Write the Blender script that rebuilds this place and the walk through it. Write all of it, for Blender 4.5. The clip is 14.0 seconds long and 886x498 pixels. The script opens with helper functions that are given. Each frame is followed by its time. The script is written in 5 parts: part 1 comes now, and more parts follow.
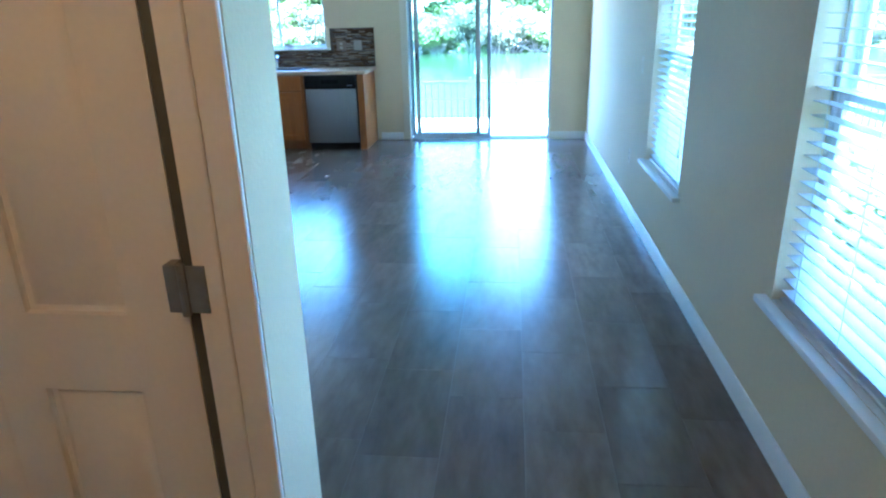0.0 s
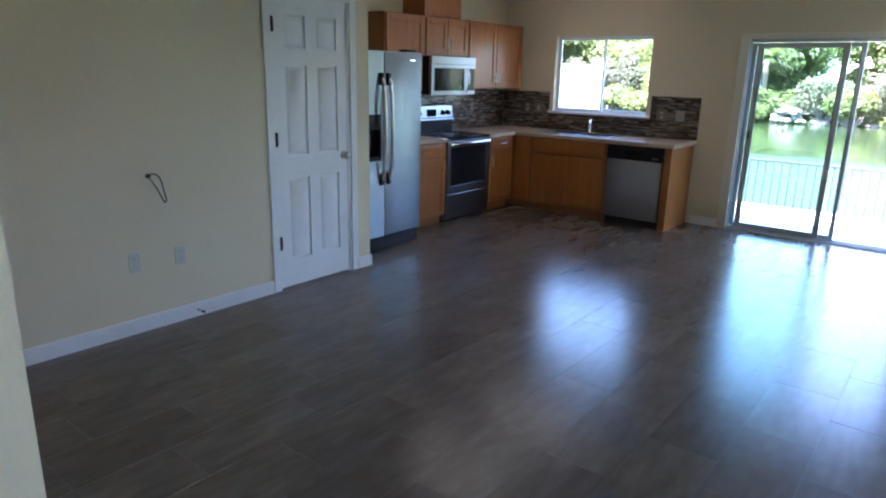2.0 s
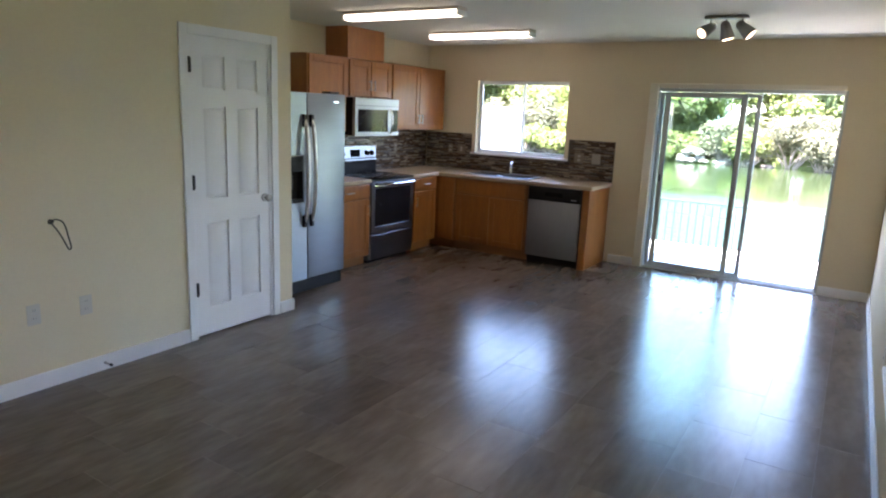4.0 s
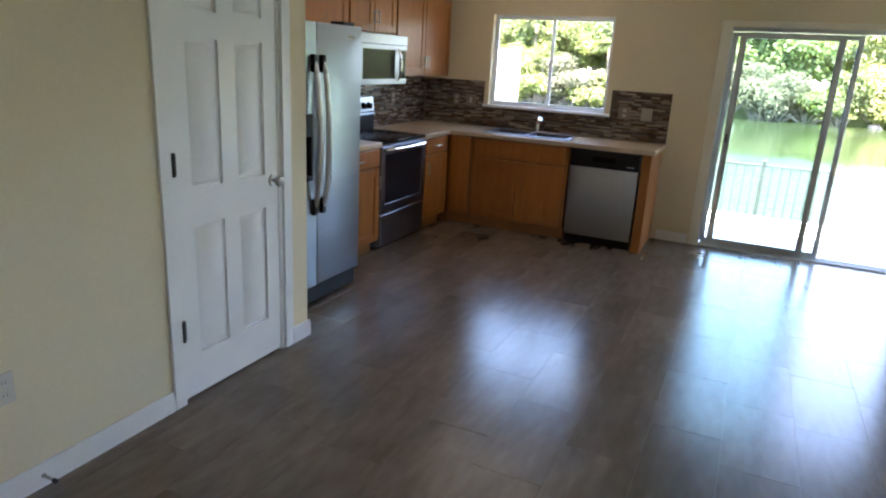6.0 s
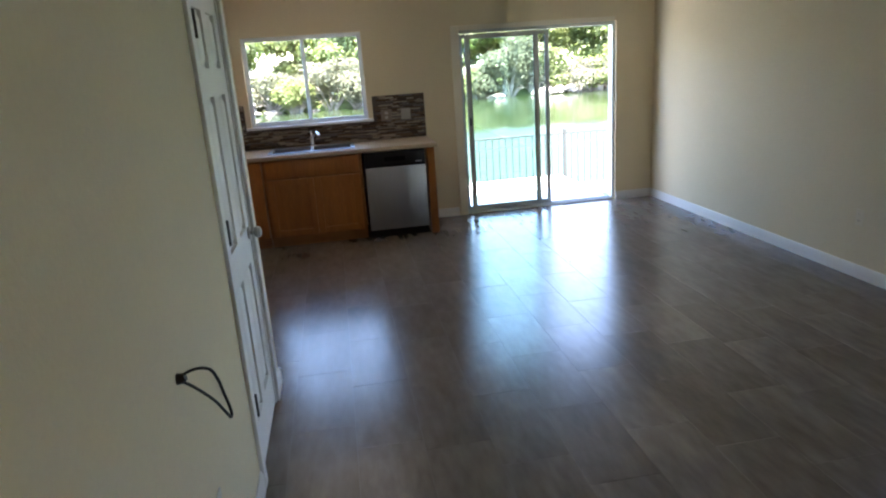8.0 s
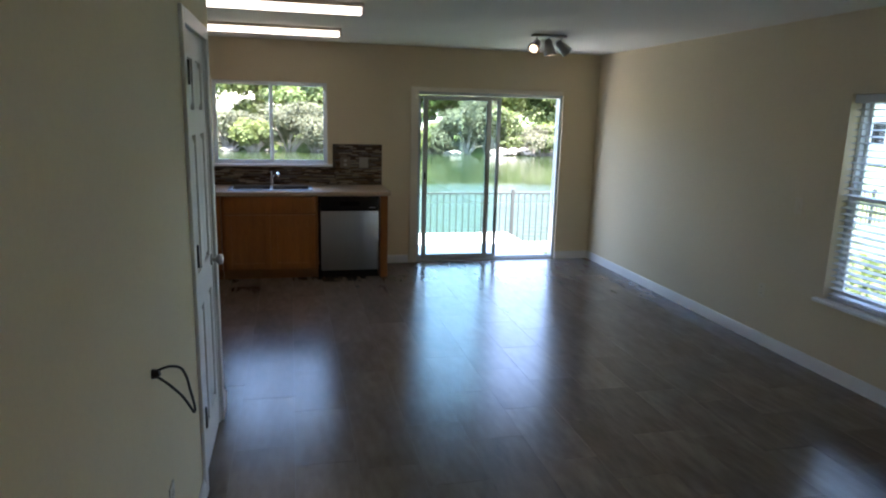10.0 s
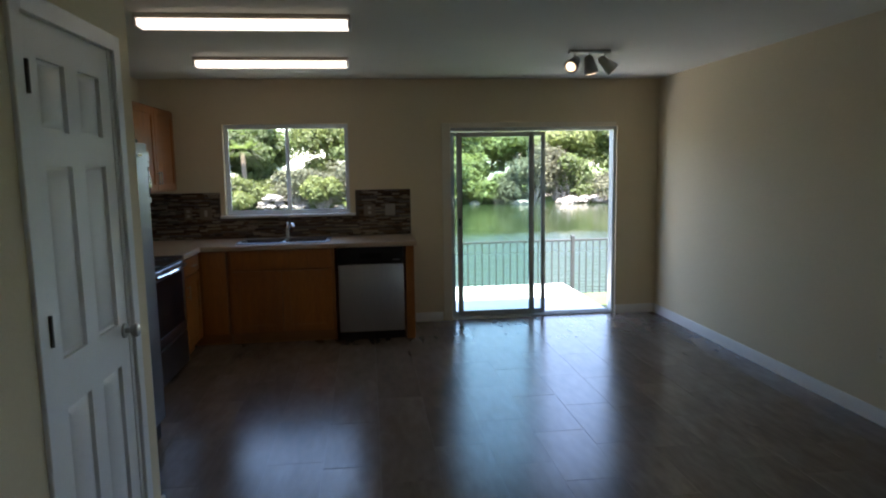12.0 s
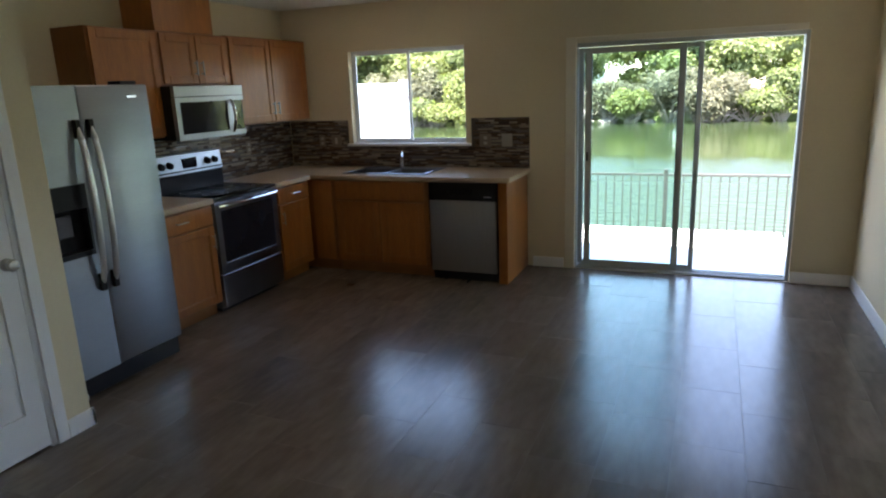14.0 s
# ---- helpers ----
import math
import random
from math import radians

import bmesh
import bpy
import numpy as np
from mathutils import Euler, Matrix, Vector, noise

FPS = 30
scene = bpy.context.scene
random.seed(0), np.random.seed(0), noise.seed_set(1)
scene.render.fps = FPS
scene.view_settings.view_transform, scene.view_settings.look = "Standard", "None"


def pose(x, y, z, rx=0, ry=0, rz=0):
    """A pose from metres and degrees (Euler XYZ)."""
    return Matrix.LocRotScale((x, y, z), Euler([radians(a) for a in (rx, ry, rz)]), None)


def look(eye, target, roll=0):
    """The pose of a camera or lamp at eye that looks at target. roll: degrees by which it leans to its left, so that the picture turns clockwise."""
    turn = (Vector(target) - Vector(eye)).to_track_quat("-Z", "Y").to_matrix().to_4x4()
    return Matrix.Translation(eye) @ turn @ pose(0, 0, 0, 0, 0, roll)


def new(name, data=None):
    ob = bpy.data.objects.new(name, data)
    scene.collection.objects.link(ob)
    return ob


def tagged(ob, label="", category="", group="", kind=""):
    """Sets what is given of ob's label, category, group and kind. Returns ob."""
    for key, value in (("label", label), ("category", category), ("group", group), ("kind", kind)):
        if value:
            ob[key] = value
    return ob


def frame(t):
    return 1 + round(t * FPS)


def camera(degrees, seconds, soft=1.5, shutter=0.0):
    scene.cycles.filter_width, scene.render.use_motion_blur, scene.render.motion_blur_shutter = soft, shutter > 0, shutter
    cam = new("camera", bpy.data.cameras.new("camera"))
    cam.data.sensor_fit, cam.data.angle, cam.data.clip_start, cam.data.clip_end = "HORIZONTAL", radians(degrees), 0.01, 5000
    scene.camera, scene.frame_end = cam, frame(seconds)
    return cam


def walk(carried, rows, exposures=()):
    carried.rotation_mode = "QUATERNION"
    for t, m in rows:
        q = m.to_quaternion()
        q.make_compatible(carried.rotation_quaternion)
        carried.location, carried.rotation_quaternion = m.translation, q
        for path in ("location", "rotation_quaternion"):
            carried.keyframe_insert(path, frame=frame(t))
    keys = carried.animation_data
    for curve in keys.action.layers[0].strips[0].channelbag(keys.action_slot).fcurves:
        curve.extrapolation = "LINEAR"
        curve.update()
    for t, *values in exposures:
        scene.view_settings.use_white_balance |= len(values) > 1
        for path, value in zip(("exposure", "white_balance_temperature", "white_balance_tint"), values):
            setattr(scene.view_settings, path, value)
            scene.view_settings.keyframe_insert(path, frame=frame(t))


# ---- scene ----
# camera and walk
cam = camera(68.5, 14.0, soft=2.1)
PATH = [
    (0, (0.744, -0.071, 1.495), (0.540, 1.799, 0.816), -1.43),
    (0.5, (0.972, -0.001, 1.496), (0.820, 1.908, 0.917), -2.80),
    (1, (1.199, 0.218, 1.515), (0.640, 2.041, 0.912), -2.03),
    (1.5, (1.262, 0.587, 1.567), (0.477, 2.344, 1.025), 0.41),
    (2, (1.406, 0.839, 1.577), (0.201, 2.345, 1.051), 1.27),
    (2.5, (1.449, 0.871, 1.584), (0.130, 2.345, 1.287), -1.41),
    (3, (1.446, 0.874, 1.574), (0.104, 2.334, 1.310), -0.64),
    (3.5, (1.472, 0.856, 1.627), (0.217, 2.381, 1.317), 0.65),
    (3.7, (1.439, 0.834, 1.637), (0.315, 2.447, 1.271), 2.75),
    (5.8, (0.104, 1.669, 1.544), (-0.735, 3.386, 0.953), 0.94),
    (6, (-0.210, 1.715, 1.580), (-1.010, 3.459, 1.014), 3.15),
    (6.5, (-0.831, 1.691, 1.599), (-1.238, 3.566, 1.035), 5.24),
    (7, (-1.295, 1.655, 1.556), (-1.655, 3.564, 1.082), 1.55),
    (7.5, (-1.645, 1.426, 1.594), (-1.721, 3.358, 1.081), 0.65),
    (8, (-1.871, 1.122, 1.676), (-1.590, 3.023, 1.120), -3.95),
    (8.5, (-1.919, 0.849, 1.726), (-1.497, 2.715, 1.141), -2.99),
    (8.7, (-1.935, 0.826, 1.742), (-1.535, 2.725, 1.259), 0.38),
    (10.8, (-1.898, 0.757, 1.706), (-1.444, 2.663, 1.304), 1.50),
    (11, (-1.868, 0.857, 1.706), (-1.398, 2.758, 1.297), 0.77),
    (11.5, (-1.744, 1.268, 1.584), (-1.175, 3.162, 1.283), -2.47),
    (12, (-1.352, 1.580, 1.575), (-1.128, 3.551, 1.325), -0.96),
    (12.5, (-0.843, 1.799, 1.595), (-0.779, 3.769, 1.255), -2.45),
    (13, (-0.192, 1.983, 1.584), (-0.274, 3.942, 1.189), -4.20),
    (13.5, (0.166, 2.134, 1.643), (-0.319, 4.011, 1.152), -3.42),
    (14, (0.599, 2.397, 1.650), (-0.153, 4.186, 1.167), -2.27),
]

EXPOSURES = [
    (0.0, 5.48, 4230, 2),
    (0.7, 4.62, 4560, 10),
    (1.2, 4.45, 4900, 14),
    (2.0, 4.4, 5600, 24),
    (3.0, 4.68, 6200, 27),
    (6.0, 4.6, 6650, 23),
    (7.5, 4.4, 6550, 22),
    (8.5, 4.22, 6350, 20),
    (11.0, 3.3, 6300, 20),
    (12.0, 3.05, 6450, 19),
    (13.0, 3.2, 6500, 20),
    (14.0, 3.65, 6850, 20),
]
walk(cam, [(t, look(eye, target, roll)) for t, eye, target, roll in PATH], EXPOSURES)

# plan, in metres
XR = 1.66      # wall with the two tall windows
XL = -2.34     # wall with the closet door
XK = -3.47     # kitchen side wall
YF = 8.13      # wall with the sliding door
YN = -1.20     # wall behind the start
ZC = 2.44      # ceiling
WT = 0.15      # wall thickness

# sky and sun
world = bpy.data.worlds.new("world")
scene.world = world
world.use_nodes = True
wn = world.node_tree.nodes
wl = world.node_tree.links
sky = wn.new("ShaderNodeTexSky")
sky.sky_type = 'NISHITA'
sky.sun_disc = False
SUN_EL = 70.0
SUN_ROT = 188.0
sky.sun_elevation = radians(SUN_EL)
sky.sun_rotation = radians(SUN_ROT)
wn["Background"].inputs["Strength"].default_value = 0.15
wl.new(sky.outputs["Color"], wn["Background"].inputs["Color"])
sun_data = bpy.data.lights.new("sun", 'SUN')
sun_data.energy = 5.0
sun_data.angle = radians(0.5)
sun_data.color = (1.0, 0.95, 0.86)
sun = new("sun", sun_data)
sun_dir = Vector((math.sin(radians(SUN_ROT)) * math.cos(radians(SUN_EL)), math.cos(radians(SUN_ROT)) * math.cos(radians(SUN_EL)), math.sin(radians(SUN_EL))))
sun.matrix_world = look(sun_dir * 60, (0, 0, 0))


# materials
def mat(name, color, rough=0.5, metal=0.0, var=0.0, scale=6.0, fine=0.0, fine_scale=80.0, bump=0.0, bump_scale=120.0, stretch=(1, 1, 1), spec=0.5, island=0.0, obj_random=0.0, rough_var=0.0, coords="Object"):
    m = bpy.data.materials.new(name)
    m.use_nodes = True
    n, l = m.node_tree.nodes, m.node_tree.links
    p = n["Principled BSDF"]
    p.inputs["Roughness"].default_value = rough
    p.inputs["Metallic"].default_value = metal
    p.inputs["Specular IOR Level"].default_value = spec
    tc = n.new("ShaderNodeTexCoord")
    mp = n.new("ShaderNodeMapping")
    mp.inputs["Scale"].default_value = stretch
    l.new(tc.outputs[coords], mp.inputs["Vector"])
    last = None

    def noise_tex(sc, detail=4.0):
        t = n.new("ShaderNodeTexNoise")
        t.inputs["Scale"].default_value = sc
        t.inputs["Detail"].default_value = detail
        l.new(mp.outputs["Vector"], t.inputs["Vector"])
        return t

    def scaled(value_socket, amount, prev):
        r = n.new("ShaderNodeMapRange")
        r.inputs["From Min"].default_value = 0.25
        r.inputs["From Max"].default_value = 0.75
        r.inputs["To Min"].default_value = 1 - amount
        r.inputs["To Max"].default_value = 1 + amount
        l.new(value_socket, r.inputs["Value"])
        if prev is None:
            return r.outputs["Result"]
        mul = n.new("ShaderNodeMath")
        mul.operation = 'MULTIPLY'
        l.new(prev, mul.inputs[0])
        l.new(r.outputs["Result"], mul.inputs[1])
        return mul.outputs[0]

    if var:
        last = scaled(noise_tex(scale).outputs["Fac"], var, last)
    if fine:
        last = scaled(noise_tex(fine_scale, 6.0).outputs["Fac"], fine, last)
    if island:
        g = n.new("ShaderNodeNewGeometry")
        last = scaled(g.outputs["Random Per Island"], island, last)
    if obj_random:
        g = n.new("ShaderNodeObjectInfo")
        last = scaled(g.outputs["Random"], obj_random, last)
    if last is not None:
        mix = n.new("ShaderNodeVectorMath")
        mix.operation = 'SCALE'
        mix.inputs[0].default_value = color
        l.new(last, mix.inputs["Scale"])
        l.new(mix.outputs["Vector"], p.inputs["Base Color"])
    else:
        p.inputs["Base Color"].default_value = (*color, 1)
    if rough_var:
        r = n.new("ShaderNodeMapRange")
        r.inputs["To Min"].default_value = max(rough - rough_var, 0.02)
        r.inputs["To Max"].default_value = rough + rough_var
        l.new(noise_tex(scale * 0.7).outputs["Fac"], r.inputs["Value"])
        l.new(r.outputs["Result"], p.inputs["Roughness"])
    if bump:
        b = n.new("ShaderNodeBump")
        b.inputs["Strength"].default_value = bump
        b.inputs["Distance"].default_value = 0.01
        l.new(noise_tex(bump_scale).outputs["Fac"], b.inputs["Height"])
        l.new(b.outputs["Normal"], p.inputs["Normal"])
    return m


def glow(name, color, strength):
    m = bpy.data.materials.new(name)
    m.use_nodes = True
    p = m.node_tree.nodes["Principled BSDF"]
    p.inputs["Base Color"].default_value = (0.9, 0.9, 0.9, 1)
    p.inputs["Emission Color"].default_value = (*color, 1)
    p.inputs["Emission Strength"].default_value = strength
    return m


M_WALL = mat("wall_paint", (0.70, 0.60, 0.405), 0.75, var=0.03, scale=1.2, fine=0.02, fine_scale=60, bump=0.12, bump_scale=90, spec=0.3)
M_CEIL = mat("ceiling_paint", (0.73, 0.715, 0.62), 0.85, var=0.03, scale=1.5, bump=0.2, bump_scale=70, spec=0.2)
M_WHITE = mat("white_trim_paint", (0.78, 0.77, 0.74), 0.38, var=0.03, scale=4, fine=0.02, bump=0.03, bump_scale=40)
M_CREAMTRIM = mat("cream_trim_paint", (0.74, 0.68, 0.54), 0.5, var=0.03, scale=4, fine=0.02, bump=0.03, bump_scale=40)
M_VINYL = mat("white_vinyl", (0.72, 0.74, 0.74), 0.35, var=0.04, scale=8)
M_ALU = mat("door_frame_aluminium", (0.47, 0.50, 0.48), 0.4, metal=0.3, var=0.06, scale=10)
# slider gaskets, and the strip that darkens the entry door's hinge gap
M_DARKALU = mat("gasket_and_gap_shade", (0.10, 0.11, 0.11), 0.5, var=0.1, scale=10)
M_OAK = mat("honey_oak", (0.335, 0.116, 0.022), 0.36, var=0.14, scale=3.0, fine=0.18, fine_scale=18, stretch=(6, 6, 0.6), bump=0.05, bump_scale=60, obj_random=0.06)
M_OAKSIDE = mat("oak_veneer_side", (0.27, 0.098, 0.021), 0.42, var=0.12, scale=3.0, fine=0.15, fine_scale=16, stretch=(6, 6, 0.6))
M_TOEKICK = mat("dark_oak_toe_kick", (0.28, 0.115, 0.030), 0.5, var=0.15, scale=5)
M_COUNTER = mat("beige_laminate", (0.50, 0.37, 0.24), 0.33, var=0.06, scale=9, fine=0.22, fine_scale=220, rough_var=0.05)
M_STEEL = mat("brushed_steel", (0.30, 0.318, 0.348), 0.40, metal=1.0, var=0.05, scale=2, fine=0.04, fine_scale=30, stretch=(1, 1, 6), rough_var=0.05)
M_DWSTEEL = mat("dull_steel", (0.41, 0.41, 0.415), 0.44, metal=1.0, var=0.06, scale=4, fine=0.05, fine_scale=40, stretch=(30, 1, 1))
M_DARKSTEEL = mat("dark_steel", (0.20, 0.20, 0.215), 0.30, metal=1.0, var=0.06, scale=4)
M_CHROME = mat("chrome", (0.75, 0.75, 0.76), 0.12, metal=1.0, var=0.03)
M_HANDLE = mat("satin_steel_handle", (0.60, 0.60, 0.60), 0.36, metal=0.9, var=0.04)
M_NICKEL = mat("satin_nickel", (0.42, 0.40, 0.365), 0.28, metal=1.0, var=0.05)
M_BLACK = mat("black_plastic", (0.012, 0.012, 0.014), 0.40, var=0.2, scale=12, spec=0.22)
M_BLACKGLASS = mat("black_glass", (0.010, 0.010, 0.012), 0.12, var=0.2, scale=4, spec=0.22)
M_GREYPANEL = mat("grey_panel", (0.30, 0.32, 0.35), 0.35, var=0.05)
M_FRIDGESIDE = mat("charcoal_side_panel", (0.10, 0.10, 0.11), 0.45, var=0.08, bump=0.05)
M_HINGE = mat("aged_bronze", (0.030, 0.027, 0.024), 0.4, metal=0.3, var=0.15)
M_HINGEBLUE = mat("zinc_hinge", (0.34, 0.35, 0.38), 0.38, metal=0.85, var=0.12, scale=30)
M_CABLE = mat("black_cable", (0.012, 0.012, 0.012), 0.45, var=0.2)
M_PLATE = mat("ivory_plate", (0.56, 0.52, 0.44), 0.4, var=0.03)
M_PLATECREAM = mat("cream_plate", (0.70, 0.61, 0.44), 0.45, var=0.03)
M_PLATEBROWN = mat("brown_plate", (0.24, 0.19, 0.145), 0.4, var=0.08)
M_PLATESILVER = mat("steel_plate", (0.42, 0.38, 0.33), 0.35, metal=0.6, var=0.08)
M_SLAT = mat("white_blind_slat", (0.62, 0.64, 0.65), 0.4, var=0.03, scale=5)
M_CONCRETE = mat("patio_concrete", (0.76, 0.74, 0.70), 0.85, var=0.1, scale=1.2, fine=0.1, fine_scale=60, bump=0.15, bump_scale=150)
M_FENCE = mat("bronze_fence", (0.03, 0.032, 0.032), 0.6, metal=0.0, var=0.1)
M_PVC = mat("white_pvc_fence", (0.82, 0.82, 0.80), 0.4, var=0.03)
M_GROUND = mat("lawn_ground", (0.085, 0.12, 0.035), 0.95, var=0.35, scale=0.35, fine=0.4, fine_scale=9, bump=0.5, bump_scale=20)
M_LEAF = mat("leaf_green", (0.105, 0.138, 0.052), 0.6, island=0.38, var=0.25, scale=0.25, obj_random=0.25)
M_LEAFYELLOW = mat("leaf_yellow_green", (0.135, 0.165, 0.055), 0.6, island=0.36, var=0.25, scale=0.3, obj_random=0.2)
M_LEAFDRY = mat("leaf_grey_green", (0.125, 0.132, 0.080), 0.7, island=0.36, var=0.3, scale=0.4, obj_random=0.2)


def leafy(m, color):
    """Lets some light through the leaves."""
    n, l = m.node_tree.nodes, m.node_tree.links
    p, out = n["Principled BSDF"], n["Material Output"]
    tr = n.new("ShaderNodeBsdfTranslucent")
    tr.inputs["Color"].default_value = (*color, 1)
    mix = n.new("ShaderNodeMixShader")
    mix.inputs["Fac"].default_value = 0.55
    l.new(p.outputs["BSDF"], mix.inputs[1])
    l.new(tr.outputs["BSDF"], mix.inputs[2])
    l.new(mix.outputs["Shader"], out.inputs["Surface"])


leafy(M_LEAF, (0.15, 0.21, 0.05))
leafy(M_LEAFYELLOW, (0.21, 0.25, 0.07))
leafy(M_LEAFDRY, (0.17, 0.18, 0.11))
M_BARK = mat("bark", (0.16, 0.12, 0.085), 0.9, var=0.3, scale=4, bump=0.5, bump_scale=20)
M_TWIG = mat("grey_twigs", (0.30, 0.27, 0.23), 0.9, var=0.2, scale=3)
M_ROCK = mat("pale_rock", (0.19, 0.172, 0.15), 0.9, var=0.25, scale=2, fine=0.2, fine_scale=12, bump=0.4, bump_scale=8)
M_STUCCO = mat("pale_stucco", (0.50, 0.475, 0.43), 0.85, var=0.06, scale=1, bump=0.1)
M_ROOFING = mat("grey_shingle", (0.30, 0.28, 0.27), 0.9, var=0.15, scale=2, fine=0.2, fine_scale=15)
M_LAMPBODY = mat("lamp_housing", (0.62, 0.55, 0.47), 0.5, var=0.05)
M_DIFFUSER = glow("fluorescent_diffuser", (1.0, 0.90, 0.74), 0.30)
M_BULB = glow("spot_bulb", (1.0, 0.74, 0.45), 0.45)
M_HALLGLOW = glow("entry_globe", (1.0, 0.44, 0.13), 1.4)
M_FLOORGROUT = mat("brown_floor_grout", (0.20, 0.158, 0.122), 0.8, var=0.15)
M_GROUT = mat("dark_grout", (0.092, 0.076, 0.064), 0.9, var=0.15)


def plank_material():
    m = mat("wood_look_tile", (0.155, 0.119, 0.090), 0.24, var=0.22, scale=2.2, fine=0.19, fine_scale=7.0, stretch=(3.3, 0.95, 1), obj_random=0.10, rough_var=0.05, spec=0.5)
    n, l = m.node_tree.nodes, m.node_tree.links
    mp = [q for q in n if q.type == 'MAPPING'][0]
    info = n.new("ShaderNodeObjectInfo")
    off = n.new("ShaderNodeVectorMath")
    off.operation = 'SCALE'
    off.inputs[0].default_value = (37.0, 91.0, 13.0)
    l.new(info.outputs["Random"], off.inputs["Scale"])
    l.new(off.outputs["Vector"], mp.inputs["Location"])
    return m


M_PLANK = plank_material()


def mosaic_material():
    m = bpy.data.materials.new("mosaic_strips")
    m.use_nodes = True
    n, l = m.node_tree.nodes, m.node_tree.links
    p = n["Principled BSDF"]
    g = n.new("ShaderNodeNewGeometry")
    ramp = n.new("ShaderNodeValToRGB")
    ramp.color_ramp.interpolation = 'CONSTANT'
    shades = [(0.0, (0.085, 0.050, 0.030)), (0.22, (0.16, 0.105, 0.065)), (0.42, (0.055, 0.038, 0.028)), (0.58, (0.24, 0.185, 0.13)), (0.72, (0.12, 0.10, 0.085)), (0.86, (0.33, 0.28, 0.215))]
    els = ramp.color_ramp.elements
    els[0].position, els[0].color = 0.0, (*shades[0][1], 1)
    els[1].position, els[1].color = shades[1][0], (*shades[1][1], 1)
    for pos, c in shades[2:]:
        e = els.new(pos)
        e.color = (*c, 1)
    l.new(g.outputs["Random Per Island"], ramp.inputs["Fac"])
    l.new(ramp.outputs["Color"], p.inputs["Base Color"])
    r = n.new("ShaderNodeMapRange")
    r.inputs["To Min"].default_value = 0.08
    r.inputs["To Max"].default_value = 0.5
    l.new(g.outputs["Random Per Island"], r.inputs["Value"])
    l.new(r.outputs["Result"], p.inputs["Roughness"])
    return m


M_MOSAIC = mosaic_material()


def glass_material(name, tint, ior=1.45):
    m = bpy.data.materials.new(name)
    m.use_nodes = True
    p = m.node_tree.nodes["Principled BSDF"]
    p.inputs["Base Color"].default_value = (*tint, 1)
    p.inputs["Transmission Weight"].default_value = 1.0
    p.inputs["Roughness"].default_value = 0.0
    p.inputs["IOR"].default_value = ior
    return m


M_GLASS = glass_material("window_glass", (0.93, 0.98, 0.96))
M_GLASSTINT = glass_material("door_glass", (0.80, 0.93, 0.90))


def water_material():
    m = bpy.data.materials.new("lake_water")
    m.use_nodes = True
    n, l = m.node_tree.nodes, m.node_tree.links
    p = n["Principled BSDF"]
    p.inputs["Base Color"].default_value = (0.020, 0.032, 0.013, 1)
    p.inputs["Roughness"].default_value = 0.06
    p.inputs["IOR"].default_value = 1.33
    tc = n.new("ShaderNodeTexCoord")
    mp = n.new("ShaderNodeMapping")
    mp.inputs["Scale"].default_value = (0.6, 1.6, 1)
    t = n.new("ShaderNodeTexNoise")
    t.inputs["Scale"].default_value = 3.2
    t.inputs["Detail"].default_value = 5
    b = n.new("ShaderNodeBump")
    b.inputs["Strength"].default_value = 0.16
    b.inputs["Distance"].default_value = 0.13
    sep = n.new("ShaderNodeSeparateXYZ")
    l.new(tc.outputs["Object"], sep.inputs["Vector"])
    for lo, hi, socket in ((0.06, 0.8, b.inputs["Strength"]), (0.05, 0.32, p.inputs["Roughness"])):
        r = n.new("ShaderNodeMapRange")   # breeze ripples the water near this bank
        r.inputs["From Min"].default_value = 27
        r.inputs["From Max"].default_value = 19
        r.inputs["To Min"].default_value = lo
        r.inputs["To Max"].default_value = hi
        l.new(sep.outputs["Y"], r.inputs["Value"])
        l.new(r.outputs["Result"], socket)
    l.new(tc.outputs["Object"], mp.inputs["Vector"])
    l.new(mp.outputs["Vector"], t.inputs["Vector"])
    l.new(t.outputs["Fac"], b.inputs["Height"])
    l.new(b.outputs["Normal"], p.inputs["Normal"])
    return m


M_WATER = water_material()


# builders
def bx(bm, x0, y0, z0, x1, y1, z1, bevel=0.0, seg=1):
    vs = [bm.verts.new(v) for v in ((x0, y0, z0), (x1, y0, z0), (x1, y1, z0), (x0, y1, z0), (x0, y0, z1), (x1, y0, z1), (x1, y1, z1), (x0, y1, z1))]
    fs = [bm.faces.new([vs[i] for i in f]) for f in ((3, 2, 1, 0), (4, 5, 6, 7), (0, 1, 5, 4), (1, 2, 6, 5), (2, 3, 7, 6), (3, 0, 4, 7))]
    if bevel:
        edges = list({e for f in fs for e in f.edges})
        bmesh.ops.bevel(bm, geom=edges, offset=bevel, segments=seg, affect='EDGES', profile=0.5)
    return bm


def box(x0, y0, z0, x1, y1, z1, bevel=0.0, seg=1):
    return bx(bmesh.new(), x0, y0, z0, x1, y1, z1, bevel, seg)


def frustum(bm, x0, x1, z0, z1, y0, y1, inset):
    """A raised field: its base at y0, its smaller top at y1."""
    a = [(x0, y0, z0), (x1, y0, z0), (x1, y0, z1), (x0, y0, z1)]
    c = [(x0 + inset, y1, z0 + inset), (x1 - inset, y1, z0 + inset), (x1 - inset, y1, z1 - inset), (x0 + inset, y1, z1 - inset)]
    va, vc = [bm.verts.new(v) for v in a], [bm.verts.new(v) for v in c]
    bm.faces.new(vc)
    for i in range(4):
        bm.faces.new((va[i], va[(i + 1) % 4], vc[(i + 1) % 4], vc[i]))
    return bm


